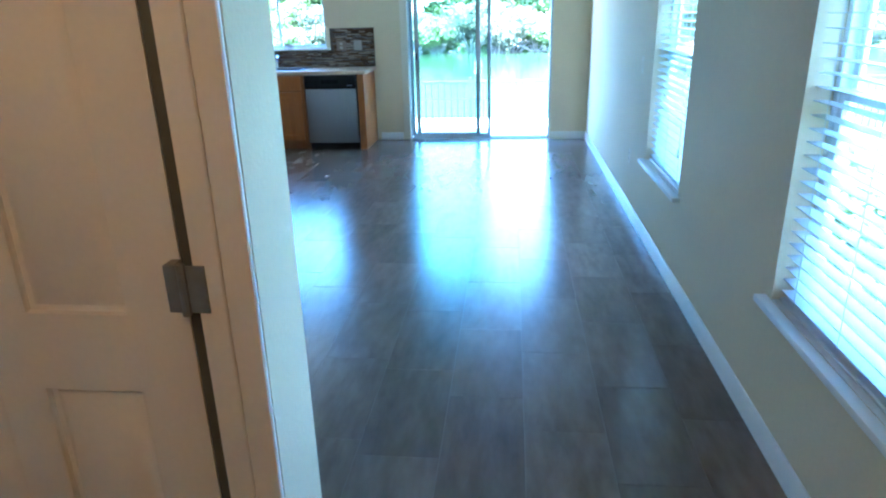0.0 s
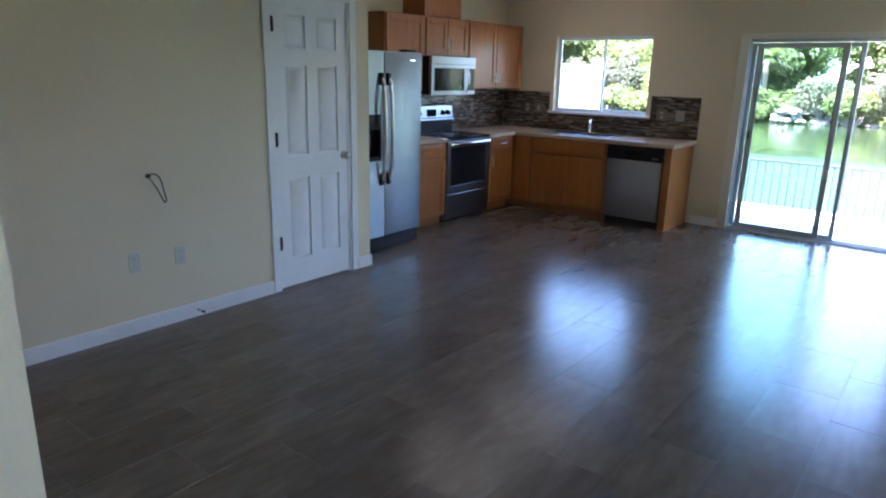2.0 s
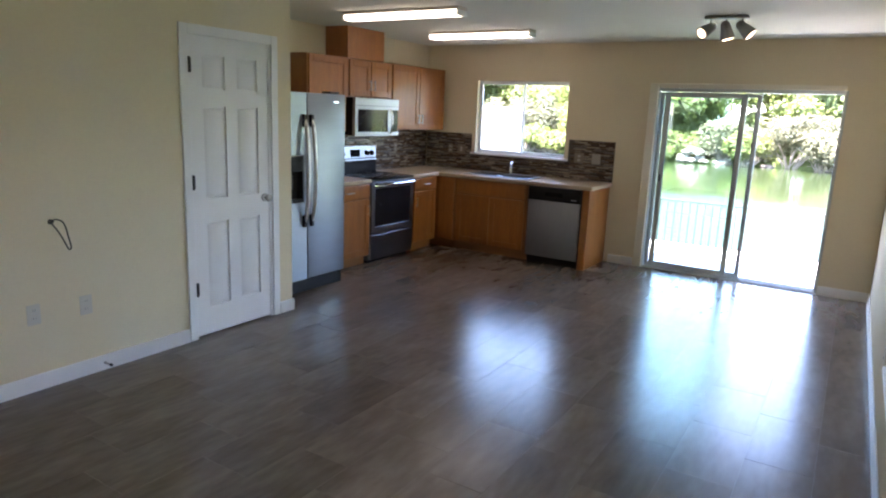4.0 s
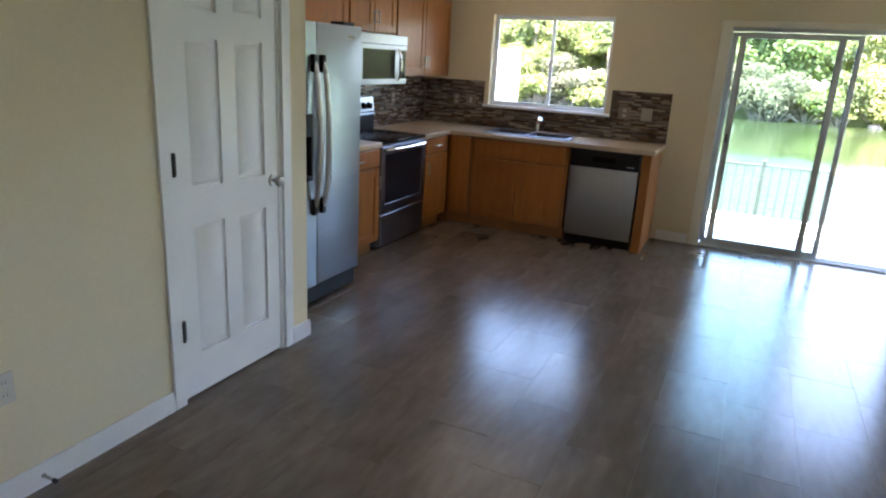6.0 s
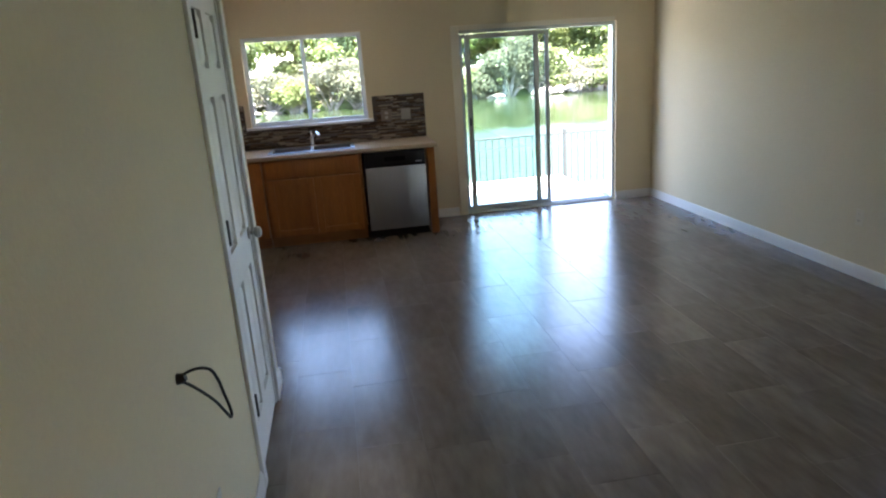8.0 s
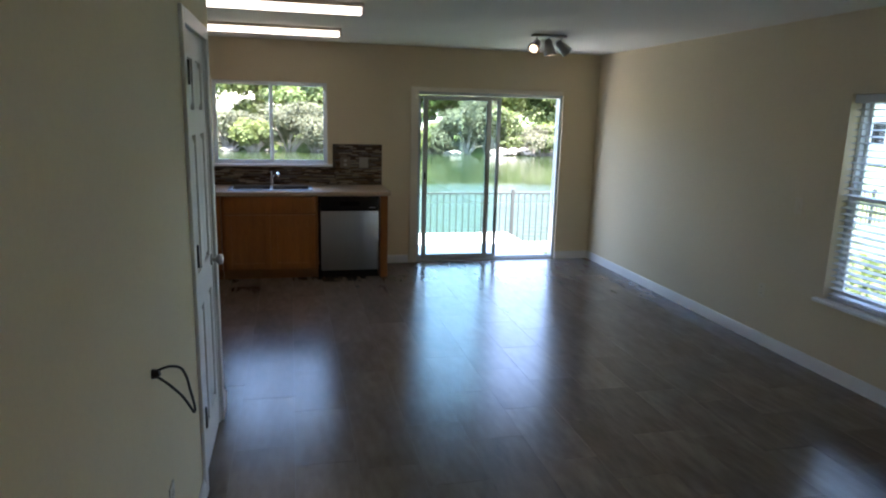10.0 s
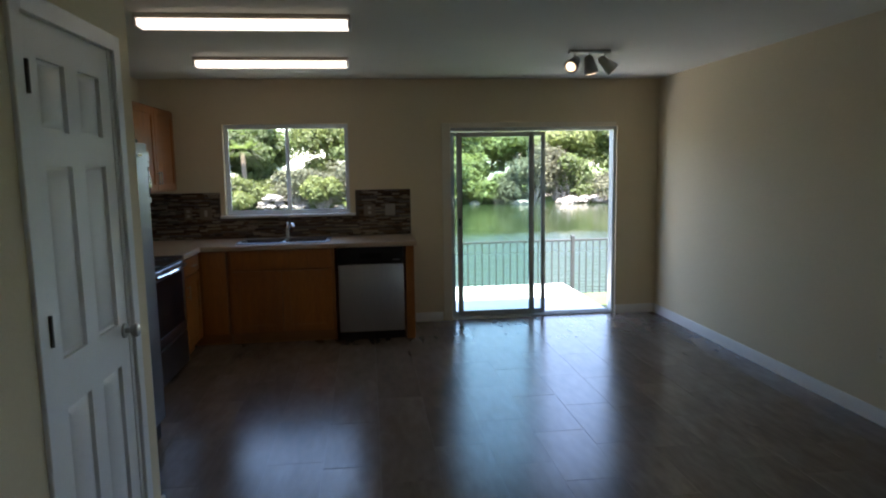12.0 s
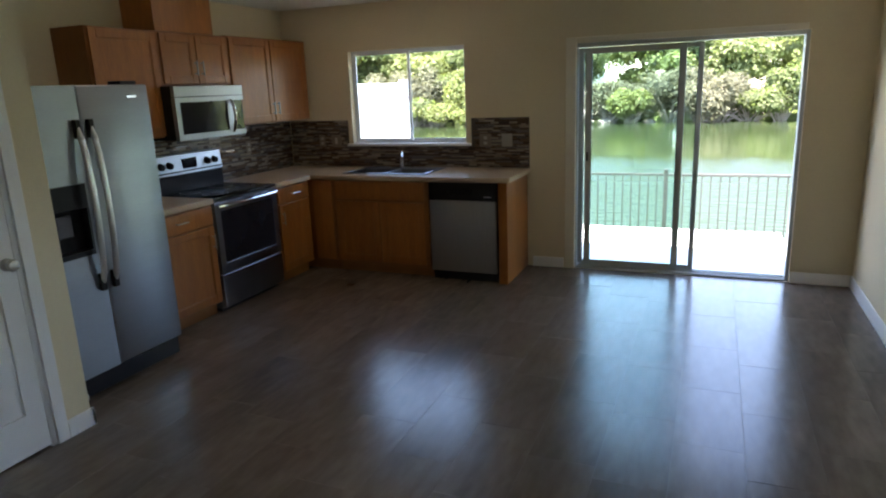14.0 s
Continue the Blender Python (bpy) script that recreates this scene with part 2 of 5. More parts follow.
def tube(bm, pts, r, seg=8, closed_ends=True):
    pts = [Vector(p) for p in pts]
    rings = []
    for i, p in enumerate(pts):
        d = (pts[min(i + 1, len(pts) - 1)] - pts[max(i - 1, 0)]).normalized()
        side = d.cross(Vector((0.13, 0.27, 0.95)))
        if side.length < 1e-3:
            side = d.cross(Vector((1, 0, 0)))
        side.normalize()
        up = side.cross(d).normalized()
        rr = r[i] if isinstance(r, (list, tuple)) else r
        rings.append([bm.verts.new(p + side * rr * math.cos(a) + up * rr * math.sin(a)) for a in [2 * math.pi * k / seg for k in range(seg)]])
    for a, c in zip(rings, rings[1:]):
        for k in range(seg):
            bm.faces.new((a[k], a[(k + 1) % seg], c[(k + 1) % seg], c[k]))
    if closed_ends:
        bm.faces.new(rings[0][::-1])
        bm.faces.new(rings[-1])
    return bm


def disc(center, axis, r, depth, seg=20):
    c, a = Vector(center), Vector(axis).normalized()
    return tube(bmesh.new(), [c, c + a * depth], r, seg)


def link_mesh(name, bm, material):
    bmesh.ops.recalc_face_normals(bm, faces=bm.faces)
    me = bpy.data.meshes.new(name)
    bm.to_mesh(me)
    bm.free()
    me.materials.append(material)
    me.polygons.foreach_set("use_smooth", [True] * len(me.polygons))
    me.set_sharp_from_angle(angle=radians(32))
    return new(name, me)


def part(name, bm, material, parent, label=""):
    ob = link_mesh(name, bm, material)
    ob.parent = parent
    return tagged(ob, label)


def whole(name, bm, material, label, category, kind="", group=""):
    return tagged(link_mesh(name, bm, material), label, category, group, kind)


def thing(name, label, category, x=0, y=0, z=0, rz=0, group="", kind=""):
    ob = new(name)
    ob.matrix_world = pose(x, y, z, 0, 0, rz)
    return tagged(ob, label, category, group, kind)


# ---------------------------------------------------------------- structure
def panel_wall(bm, axis, c0, c1, a0, a1, z0, z1, openings):
    """A wall between c0 and c1 across, a0 to a1 along, with rectangular openings (a0, a1, z0, z1)."""
    cuts = sorted({a0, a1, *(v for o in openings for v in o[:2])})
    for s, e in zip(cuts, cuts[1:]):
        spans = [(z0, z1)]
        for o in openings:
            if o[0] <= s and e <= o[1]:
                spans = [q for lo, hi in spans for q in ((lo, min(hi, o[2])), (max(lo, o[3]), hi)) if q[1] - q[0] > 1e-4]
        for lo, hi in spans:
            if axis == "x":
                bx(bm, c0, s, lo, c1, e, hi)
            else:
                bx(bm, s, c0, lo, e, c1, hi)
    bmesh.ops.remove_doubles(bm, verts=bm.verts, dist=1e-5)
    return bm


SD = (-0.52, 1.222, 0.0, 1.965)         # sliding door opening
KW = (-2.73, -1.53, 1.135, 2.015)       # kitchen window
WF = (3.50, 4.43, 0.525, 1.915)         # far tall window
WN = (1.25, 2.12, 0.525, 1.915)         # near tall window
CD = (3.63, 4.345, 0.0, 2.06)           # closet door opening
ZT = 2.95                               # top of the outer walls

whole("wall_far", panel_wall(bmesh.new(), "y", YF, YF + WT, XK - WT, XR + WT, -0.3, ZT, [(SD[0], SD[1], -0.02, SD[3]), KW]), M_WALL, "cream painted plaster wall with window and sliding door openings", "wall", "structure")
whole("wall_right", panel_wall(bmesh.new(), "x", XR, XR + WT, YN, YF, -0.3, ZT, [WF, WN]), M_WALL, "cream painted plaster wall with two tall windows", "wall", "structure")
whole("wall_kitchen", box(XK - WT, YN, -0.3, XK, YF, ZT), M_WALL, "cream painted plaster wall behind the kitchen cabinets", "wall", "structure")
whole("wall_near", box(XK - WT, YN - WT, -0.3, XR + WT, YN, ZT), M_WALL, "plain cream painted wall behind the entry", "wall", "structure")

bm = panel_wall(bmesh.new(), "x", XL - 0.11, XL, 1.92, 4.545, 0.0, ZC, [CD])
outline = [(-1.2, 0.0), (1.92, 0.0), (1.92, 2.235), (0.54, 0.86), (-1.2, 0.86)]
front = [bm.verts.new((XL, y, z)) for y, z in outline]
back = [bm.verts.new((XL - 0.11, y, z)) for y, z in outline]
bm.faces.new(front)
bm.faces.new(back[::-1])
for i in range(5):
    bm.faces.new((front[i], back[i], back[(i + 1) % 5], front[(i + 1) % 5]))
whole("wall_left", bm, M_WALL, "cream painted wall with closet door and stair opening", "wall", "structure")
whole("wall_return", box(XK, 4.435, 0.0, XL - 0.11, 4.545, ZC), M_WALL, "short cream wall beside the fridge", "wall", "structure")

# sloped white cap of the stair knee wall
bm = bmesh.new()
sl = Vector((0, 1.38, 1.375)).normalized()
nl = Vector((0, -sl.z, sl.y))
for off0, off1 in ((0.002, 0.075),):
    ring = []
    for x in (XL - 0.14, XL + 0.035):
        for s, o in ((0.0, off0), (1.99, off0), (1.99, off1), (0.0, off1)):
            q = Vector((x, 0.54, 0.86)) + sl * s + nl * o
            ring.append(bm.verts.new(q))
    for f in ((0, 1, 2, 3), (7, 6, 5, 4), (0, 4, 5, 1), (1, 5, 6, 2), (2, 6, 7, 3), (3, 7, 4, 0)):
        bm.faces.new([ring[i] for i in f])
whole("trim_stair_cap", bm, M_WHITE, "white painted sloped cap on the stair wall", "stair trim", "structure")

# wing wall beside the entry with a closed panel door facing the entry
WY0, WY1, WX0, WX1 = 0.955, 1.165, -0.80, 0.30
whole("wall_wing", panel_wall(bmesh.new(), "y", WY0, WY1, WX0, WX1, 0.0, ZC, [(-0.60, 0.200, 0.0, 2.05)]), M_WALL, "textured cream wing wall at the entry", "wall", "structure")

bm = bmesh.new()
bx(bm, XK - 0.02, YN - 0.02, ZC, XR + 0.02, YF + 0.02, ZC + 0.1)
whole("ceiling", bm, M_CEIL, "flat off-white textured ceiling", "ceiling", "structure")
whole("roof", box(XK - 0.2, YN - 0.2, ZT, XR + 0.2, YF + 0.2, ZT + 0.12), M_ROOFING, "plain flat roof over the rooms", "roof", "structure")

# baseboards with a chamfered top
def baseboard(axis, c, side, a0, a1, h=0.092, t=0.014):
    prof = [(0, 0), (t, 0), (t, h - 0.022), (t * 0.45, h), (0, h)]
    bm = bmesh.new()
    ends = []
    for a in (a0, a1):
        ends.append([bm.verts.new((c + side * u, a, z) if axis == "x" else (a, c + side * u, z)) for u, z in prof])
    bm.faces.new(ends[0])
    bm.faces.new(ends[1][::-1])
    for i in range(5):
        bm.faces.new((ends[0][i], ends[0][(i + 1) % 5], ends[1][(i + 1) % 5], ends[1][i]))
    return whole("baseboard", bm, M_WHITE, "white painted wooden baseboard", "baseboard", "structure")


baseboard("x", XR, -1, YN, YF)
baseboard("y", YF, -1, SD[1] + 0.003, XR - 0.014)
baseboard("y", YF, -1, -0.90, SD[0] - 0.095)
baseboard("x", XL, 1, -1.2, CD[0] - 0.062)
baseboard("x", XL, 1, CD[1] + 0.062, 4.545 + 0.014)
baseboard("y", 4.545, 1, XL - 0.25, XL + 0.014)
baseboard("x", WX1, 1, WY0 - 0.014, WY1 + 0.014)
baseboard("y", WY1, 1, WX0, WX1 + 0.014)


# six-panel door, built with its face towards -y, hinge edge at x = 0
def six_panel_door(name, label, w, h, x, y, z, rz, hinge_mat, knob_x, flip=False):
    d = thing(name, label, "door", x, y, z, rz, kind="structure")
    bm = bmesh.new()
    T = 0.035
    bx(bm, 0, 0.0155, 0, w, T, h)
    st = 0.115 * w / 0.71
    mid = 0.10
    pw = (w - 2 * st - mid) / 2
    xs = [(st, st + pw), (st + pw + mid, w - st)]
    zs = [(0.20, 0.80), (0.965, 1.585), (1.695, 1.915)]
    zcuts = [0] + [v for q in zs for v in q] + [h]
    for i in range(0, len(zcuts), 2):
        bx(bm, 0, 0, zcuts[i], w, 0.016, zcuts[i + 1])
    for z0, z1 in zs:
        for x0, x1 in ((0, st), (st + pw, st + pw + mid), (w - st, w)):
            bx(bm, x0, 0, z0, x1, 0.016, z1)
    bmesh.ops.remove_doubles(bm, verts=bm.verts, dist=1e-5)
    leaf = part("door_leaf", bm, M_WHITE, d)
    for z0, z1 in zs:
        for x0, x1 in xs:
            part("panel", frustum(bmesh.new(), x0 + 0.012, x1 - 0.012, z0 + 0.012, z1 - 0.012, 0.0154, 0.0035, 0.024), M_WHITE, leaf)
    for hz in (0.30, 0.99 if flip else 1.04, 1.80):
        hx, sg = (w, -1) if flip else (0, 1)
        x0, x1 = sorted((hx - sg * 0.058, hx + sg * 0.026)) if flip else sorted((hx - 0.010, hx + 0.014))
        if flip:
            hb = box(hx - 0.016, -0.0345, hz, hx + 0.060, -0.0302, hz + 0.09, 0.001)
            bx(hb, hx - 0.016, -0.0301, hz, hx + 0.004, -0.0002, hz + 0.09, 0.001)
            tube(hb, [(hx + 0.018, -0.036, hz - 0.004), (hx + 0.018, -0.036, hz + 0.094)], 0.008, 8)
        else:
            hb = box(x0, -0.020, hz, x1 + 0.004, 0.001, hz + 0.09, 0.003)
            tube(hb, [(hx - 0.002, -0.022, hz - 0.004), (hx - 0.002, -0.022, hz + 0.094)], 0.009, 8)
        part("hinge", hb, hinge_mat, d, "small metal butt hinge")
    if knob_x is not None:
        kb = disc((knob_x, 0.0, 0.93), (0, -1, 0), 0.030, 0.008)
        tube(kb, [(knob_x, -0.006, 0.93), (knob_x, -0.03, 0.93)], 0.011, 12)
        tube(kb, [(knob_x, -0.026, 0.93), (knob_x, -0.034, 0.93), (knob_x, -0.045, 0.93), (knob_x, -0.058, 0.93), (knob_x, -0.064, 0.93)], [0.014, 0.025, 0.029, 0.024, 0.010], 16)
        part("door_knob", kb, M_NICKEL, d, "round satin nickel door knob")
    return d


six_panel_door("door_closet", "closed white six-panel closet door with nickel knob", 0.695, 2.035, XL - 0.006, CD[0] + 0.010, 0.012, 90, M_HINGE, 0.635)


def casing(axis, c, side, a0, a1, top, w=0.058, t=0.016):
    """White door casing round an opening from a0 to a1."""
    bm = bmesh.new()
    lo, hi = sorted((c, c + side * t))
    for s, e, z0, z1 in ((a0 - w, a0 + 0.006, 0, top + w), (a1 - 0.006, a1 + w, 0, top + w), (a0 + 0.006, a1 - 0.006, top - 0.006, top + w)):
        if axis == "x":
            bx(bm, lo, s, z0, hi, e, z1, 0.003)
        else:
            bx(bm, s, lo, z0, e, hi, z1, 0.003)
    return whole("trim_door_casing", bm, M_WHITE, "white painted wooden door casing", "door casing", "structure")


casing("x", XL, 1, CD[0], CD[1], 2.052)
bm = bmesh.new()
bx(bm, XL - 0.108, CD[0] + 0.0005, 0, XL - 0.001, CD[0] + 0.009, 2.05)
bx(bm, XL - 0.108, CD[1] - 0.03, 0, XL - 0.001, CD[1] - 0.0005, 2.05)
bx(bm, XL - 0.108, CD[0] + 0.009, 2.05, XL - 0.001, CD[1] - 0.03, 2.0595)
bx(bm, XL - 0.108, CD[0] + 0.009, 0.0, XL - 0.055, CD[1] - 0.03, 2.05)
whole("trim_closet_jamb", bm, M_WHITE, "white painted closet door jamb", "door jamb", "structure")

# entry closet door: hinge on the edge nearest the room, leaf reaching away
entry_door = six_panel_door("door_entry_closet", "closed white six-panel door with zinc hinges by the entry", 0.755, 2.03, 0.154 - 0.755, WY0 + 0.014, 0.012, 0, M_HINGEBLUE, None, True)
casing("y", WY0, -1, -0.60, 0.197, 2.045, 0.046)
whole("trim_entry_corner", box(0.2435, WY0 - 0.013, 0.0, 0.2985, WY0 - 0.0005, ZC - 0.002, 0.003), M_WHITE, "flat white corner board beside the entry closet", "door casing", "structure")
bm = bmesh.new()
bx(bm, 0.187, WY0 + 0.001, 0, 0.1995, WY1 - 0.005, 2.045)
bx(bm, -0.5995, WY0 + 0.001, 0, -0.5995 + 0.0008, WY1 - 0.005, 2.045)
bx(bm, -0.598, WY1 - 0.014, 0, 0.186, WY1 - 0.005, 2.045)
# added dark strip: the hinge gap's shadow put in as colour
part("weatherstrip", box(0.1545, WY0 + 0.018, 0.012, 0.1866, WY0 + 0.045, 2.04), M_DARKALU, entry_door, "dark strip standing in for the shadow of the hinge gap").matrix_parent_inverse = entry_door.matrix_world.inverted()
whole("trim_entry_jamb", bm, M_WHITE, "white painted jamb of the entry closet door", "door jamb", "structure")

# ---------------------------------------------------------------- windows and sliding door
def pane(name, x0, y0, z0, x1, y1, z1, parent, material):
    ob = part(name, box(x0, y0, z0, x1, y1, z1), material, parent, "clear glass pane")
    ob.visible_shadow = False
    return ob


def frame_ring(axis, c0, c1, a0, a1, z0, z1, w):
    bm = bmesh.new()
    for s, e, lo, hi in ((a0, a0 + w, z0, z1), (a1 - w, a1, z0, z1), (a0 + w, a1 - w, z0, z0 + w), (a0 + w, a1 - w, z1 - w, z1)):
        if axis == "y":
            bx(bm, s, c0, lo, e, c1, hi, 0.003)
        else:
            bx(bm, c0, s, lo, c1, e, hi, 0.003)
    return bm


# kitchen window: two-panel slider
kw = thing("window_1", "white two-panel sliding kitchen window over the sink", "window", (KW[0] + KW[1]) / 2, YF + 0.06, KW[2], kind="structure")
ox, oy, oz = (KW[0] + KW[1]) / 2, YF + 0.06, KW[2]
hw, hh = (KW[1] - KW[0]) / 2, KW[3] - KW[2]
part("window_frame", frame_ring("y", 0.0, 0.07, -hw + 0.001, hw - 0.001, 0.002, hh - 0.001, 0.018), M_VINYL, kw)
part("sash_frame", frame_ring("y", 0.006, 0.03, -hw + 0.019, 0.020, 0.021, hh - 0.020, 0.022), M_VINYL, kw)
part("sash_frame", frame_ring("y", 0.036, 0.06, -0.018, hw - 0.019, 0.021, hh - 0.020, 0.020), M_VINYL, kw)
pane("pane", -hw + 0.039, 0.016, 0.041, 0.000, 0.020, hh - 0.040, kw, M_GLASS)
pane("pane", 0.000, 0.046, 0.039, hw - 0.037, 0.050, hh - 0.038, kw, M_GLASS)
part("latch", box(-0.010, -0.004, hh * 0.45, 0.010, 0.006, hh * 0.45 + 0.05, 0.003), M_VINYL, kw, "small white sash latch")
whole("window_sill_kitchen", box(KW[0] - 0.05, YF - 0.045, KW[2] - 0.024, KW[1] + 0.05, YF - 0.0005, KW[2] + 0.003, 0.005, 2), M_WHITE, "white painted kitchen window sill", "window sill", "structure")
whole("window_sill_kitchen", box(KW[0] + 0.001, YF, KW[2] + 0.0006, KW[1] - 0.001, YF + 0.059, KW[2] + 0.003), M_WHITE, "white painted kitchen window sill", "window sill", "structure")

# sliding glass door, slid open behind its fixed panel
sd = thing("door_sliding", "white aluminium sliding glass door standing half open", "sliding door", (SD[0] + SD[1]) / 2, YF + 0.03, 0, kind="structure")
hw = (SD[1] - SD[0]) / 2
cx = (SD[0] + SD[1]) / 2
bm = bmesh.new()
for s, e, lo, hi in ((-hw + 0.001, -hw + 0.009, 0, SD[3] - 0.002), (hw - 0.030, hw - 0.001, 0, SD[3] - 0.002), (-hw + 0.009, hw - 0.030, SD[3] - 0.036, SD[3] - 0.002)):
    bx(bm, s, 0, lo, e, 0.115, hi, 0.003)
part("door_frame", bm, M_ALU, sd)
bm = bmesh.new()
bx(bm, -hw + 0.009, -0.012, 0.0, hw - 0.030, 0.115, 0.018, 0.003)
for yy in (0.022, 0.055, 0.088):
    bx(bm, -hw + 0.024, yy, 0.017, hw - 0.031, yy + 0.006, 0.028)
part("track", bm, M_ALU, sd, "grooved aluminium floor track")


def glass_panel(name, x0, x1, y0, y1, w):
    p = part(name, frame_ring("y", y0, y1, x0, x1, 0.030, SD[3] - 0.044, w), M_ALU, sd)
    ob = pane("pane", x0 + w - 0.004, (y0 + y1) / 2 - 0.003, 0.030 + w - 0.004, x1 - w + 0.004, (y0 + y1) / 2 + 0.003, SD[3] - 0.044 - w + 0.004, p, M_GLASSTINT)
    for a, b in ((x0 + w, x0 + w + 0.007), (x1 - w - 0.007, x1 - w)):
        part("gasket", box(a, y0 + 0.004, 0.03 + w, b, y1 - 0.004, SD[3] - 0.044 - w), M_DARKALU, p, "dark rubber gasket")
    return p


glass_panel("fixed_panel", -hw + 0.0095, 0.487 - cx, 0.064, 0.096, 0.036)
slider = glass_panel("sliding_panel", -hw + 0.072, 0.358 - cx, 0.020, 0.052, 0.048)
hb = box(-hw + 0.086, 0.006, 0.97, -hw + 0.104, 0.021, 1.05, 0.004, 2)
part("handle", hb, M_BLACK, slider, "black latch handle")
casing_bm = bmesh.new()
bx(casing_bm, SD[0] - 0.085, YF - 0.016, 0, SD[0] + 0.002, YF - 0.0005, SD[3] + 0.045, 0.003)
bx(casing_bm, SD[0] + 0.002, YF - 0.016, SD[3] - 0.004, SD[1] - 0.02, YF - 0.0005, SD[3] + 0.045, 0.003)
whole("trim_slider_casing", casing_bm, M_CREAMTRIM, "cream painted casing round the sliding door", "door casing", "structure")


# tall single-hung windows with blinds in the right wall
SLAT = box(-0.0235, 0, -0.0012, 0.0235, 1, 0.0012)
slat_me = bpy.data.meshes.new("slat")
SLAT.to_mesh(slat_me)
SLAT.free()
slat_me.materials.append(M_SLAT)


def tall_window(idx, y0, y1, z0, z1, tilt):
    mid = 1.235
    w = thing("window_%d" % idx, "white single-hung window in the side wall", "window", XR + 0.085, (y0 + y1) / 2, z0, kind="structure")
    h, hw = z1 - z0, (y1 - y0) / 2
    zm = mid - z0
    part("window_frame", frame_ring("x", 0.0, 0.062, -hw + 0.001, hw - 0.001, 0.004, h - 0.001, 0.03), M_VINYL, w)
    lower = part("lower_sash", frame_ring("x", 0.004, 0.028, -hw + 0.032, hw - 0.032, 0.035, zm + 0.02, 0.036), M_VINYL, w)
    upper = part("upper_sash", frame_ring("x", 0.034, 0.056, -hw + 0.032, hw - 0.032, zm - 0.018, h - 0.032, 0.030), M_VINYL, w)
    pane("pane", 0.013, -hw + 0.066, 0.069, 0.017, hw - 0.066, zm - 0.014, lower, M_GLASS)
    pane("pane", 0.043, -hw + 0.060, zm + 0.010, 0.047, hw - 0.060, h - 0.060, upper, M_GLASS)
    sb = box(XR - 0.045, y0 - 0.05, z0 - 0.024, XR - 0.0005, y1 + 0.05, z0 + 0.003, 0.006, 2)
    whole("window_sill_%d" % idx, sb, M_WHITE, "white painted window sill", "window sill", "structure")
    whole("window_stool_%d" % idx, box(XR, y0 + 0.001, z0 + 0.0006, XR + 0.084, y1 - 0.001, z0 + 0.003), M_WHITE, "white painted inner window sill", "window sill", "structure")
    b = thing("window_blind", "white horizontal blind lowered with its slats open", "blind", XR + 0.045, y0 + 0.012, z0 + 0.004, group="blinds in the side wall")
    W = y1 - y0 - 0.024
    part("headrail", box(-0.034, 0, h - 0.062, 0.030, W, h - 0.007, 0.004), M_SLAT, b)
    part("bottom_rail", box(-0.026, 0.004, 0.0, 0.026, W - 0.004, 0.016, 0.004), M_SLAT, b)
    n = int((h - 0.10) / 0.043)
    for i in range(n):
        s = new("slat", slat_me)
        s.parent = b
        s.matrix_basis = pose(0, 0.003, 0.040 + i * 0.043, 0, tilt + 1.5 * math.sin(i * 1.7), 0) @ Matrix.Diagonal((1, W - 0.006, 1, 1))
    for q in (0.14, 0.5, 0.86):
        part("ladder_cord", tube(tube(bmesh.new(), [(-0.027, W * q, 0.012), (-0.027, W * q, h - 0.06)], 0.0011, 5), [(0.027, W * q, 0.012), (0.027, W * q, h - 0.06)], 0.0011, 5), M_SLAT, b, "thin white ladder cord")
    part("tilt_wand", tube(bmesh.new(), [(-0.038, W * 0.16, h - 0.05), (-0.039, W * 0.16, h * 0.72)], 0.003, 8), M_VINYL, b, "clear plastic tilt wand")
    part("cord_pull", tube(tube(bmesh.new(), [(-0.037, W * 0.11, h - 0.05), (-0.039, W * 0.11, 0.22)], 0.0012, 5), [(-0.039, W * 0.11, 0.23), (-0.039, W * 0.11, 0.215), (-0.039, W * 0.11, 0.185)], [0.003, 0.007, 0.009], 8), M_VINYL, b, "lift cord with plastic tassel")


tall_window(2, *WF, -9)
tall_window(3, *WN, 0)


# ---------------------------------------------------------------- kitchen cabinets
def bar_pull(x, z, length, vertical, y=-0.001):
    bm = bmesh.new()
    a, b = ((x, y - 0.028, z - length / 2), (x, y - 0.028, z + length / 2)) if vertical else ((x - length / 2, y - 0.028, z), (x + length / 2, y - 0.028, z))
    tube(bm, [a, b], 0.0055, 8)
    for k in (0.14, 0.86):
        p = Vector(a).lerp(Vector(b), k)
        tube(bm, [p, (p.x, y, p.z)], 0.004, 6)
    return bm


def panel_door(x0, x1, z0, z1, t=0.019, rail=0.058, flat=False):
    bm = bmesh.new()
    if flat:
        bx(bm, x0, -t, z0, x1, -0.0005, z1, 0.004, 2)
        return bm
    bx(bm, x0 + 0.004, -t * 0.55, z0 + 0.004, x1 - 0.004, -0.0005, z1 - 0.004)
    for a, b, c, d in ((x0, x0 + rail, z0, z1), (x1 - rail, x1, z0, z1), (x0 + rail, x1 - rail, z0, z0 + rail), (x0 + rail, x1 - rail, z1 - rail, z1)):
        bx(bm, a, -t, c, b, -0.001, d, 0.0025)
    for a, b, c, d in ((x0 + rail, x0 + rail + 0.008, z0 + rail, z1 - rail), (x1 - rail - 0.008, x1 - rail, z0 + rail, z1 - rail), (x0 + rail + 0.008, x1 - rail - 0.008, z0 + rail, z0 + rail + 0.008), (x0 + rail + 0.008, x1 - rail - 0.008, z1 - rail - 0.008, z1 - rail)):
        bx(bm, a, -t * 0.8, c, b, -0.001, d)
    return bm


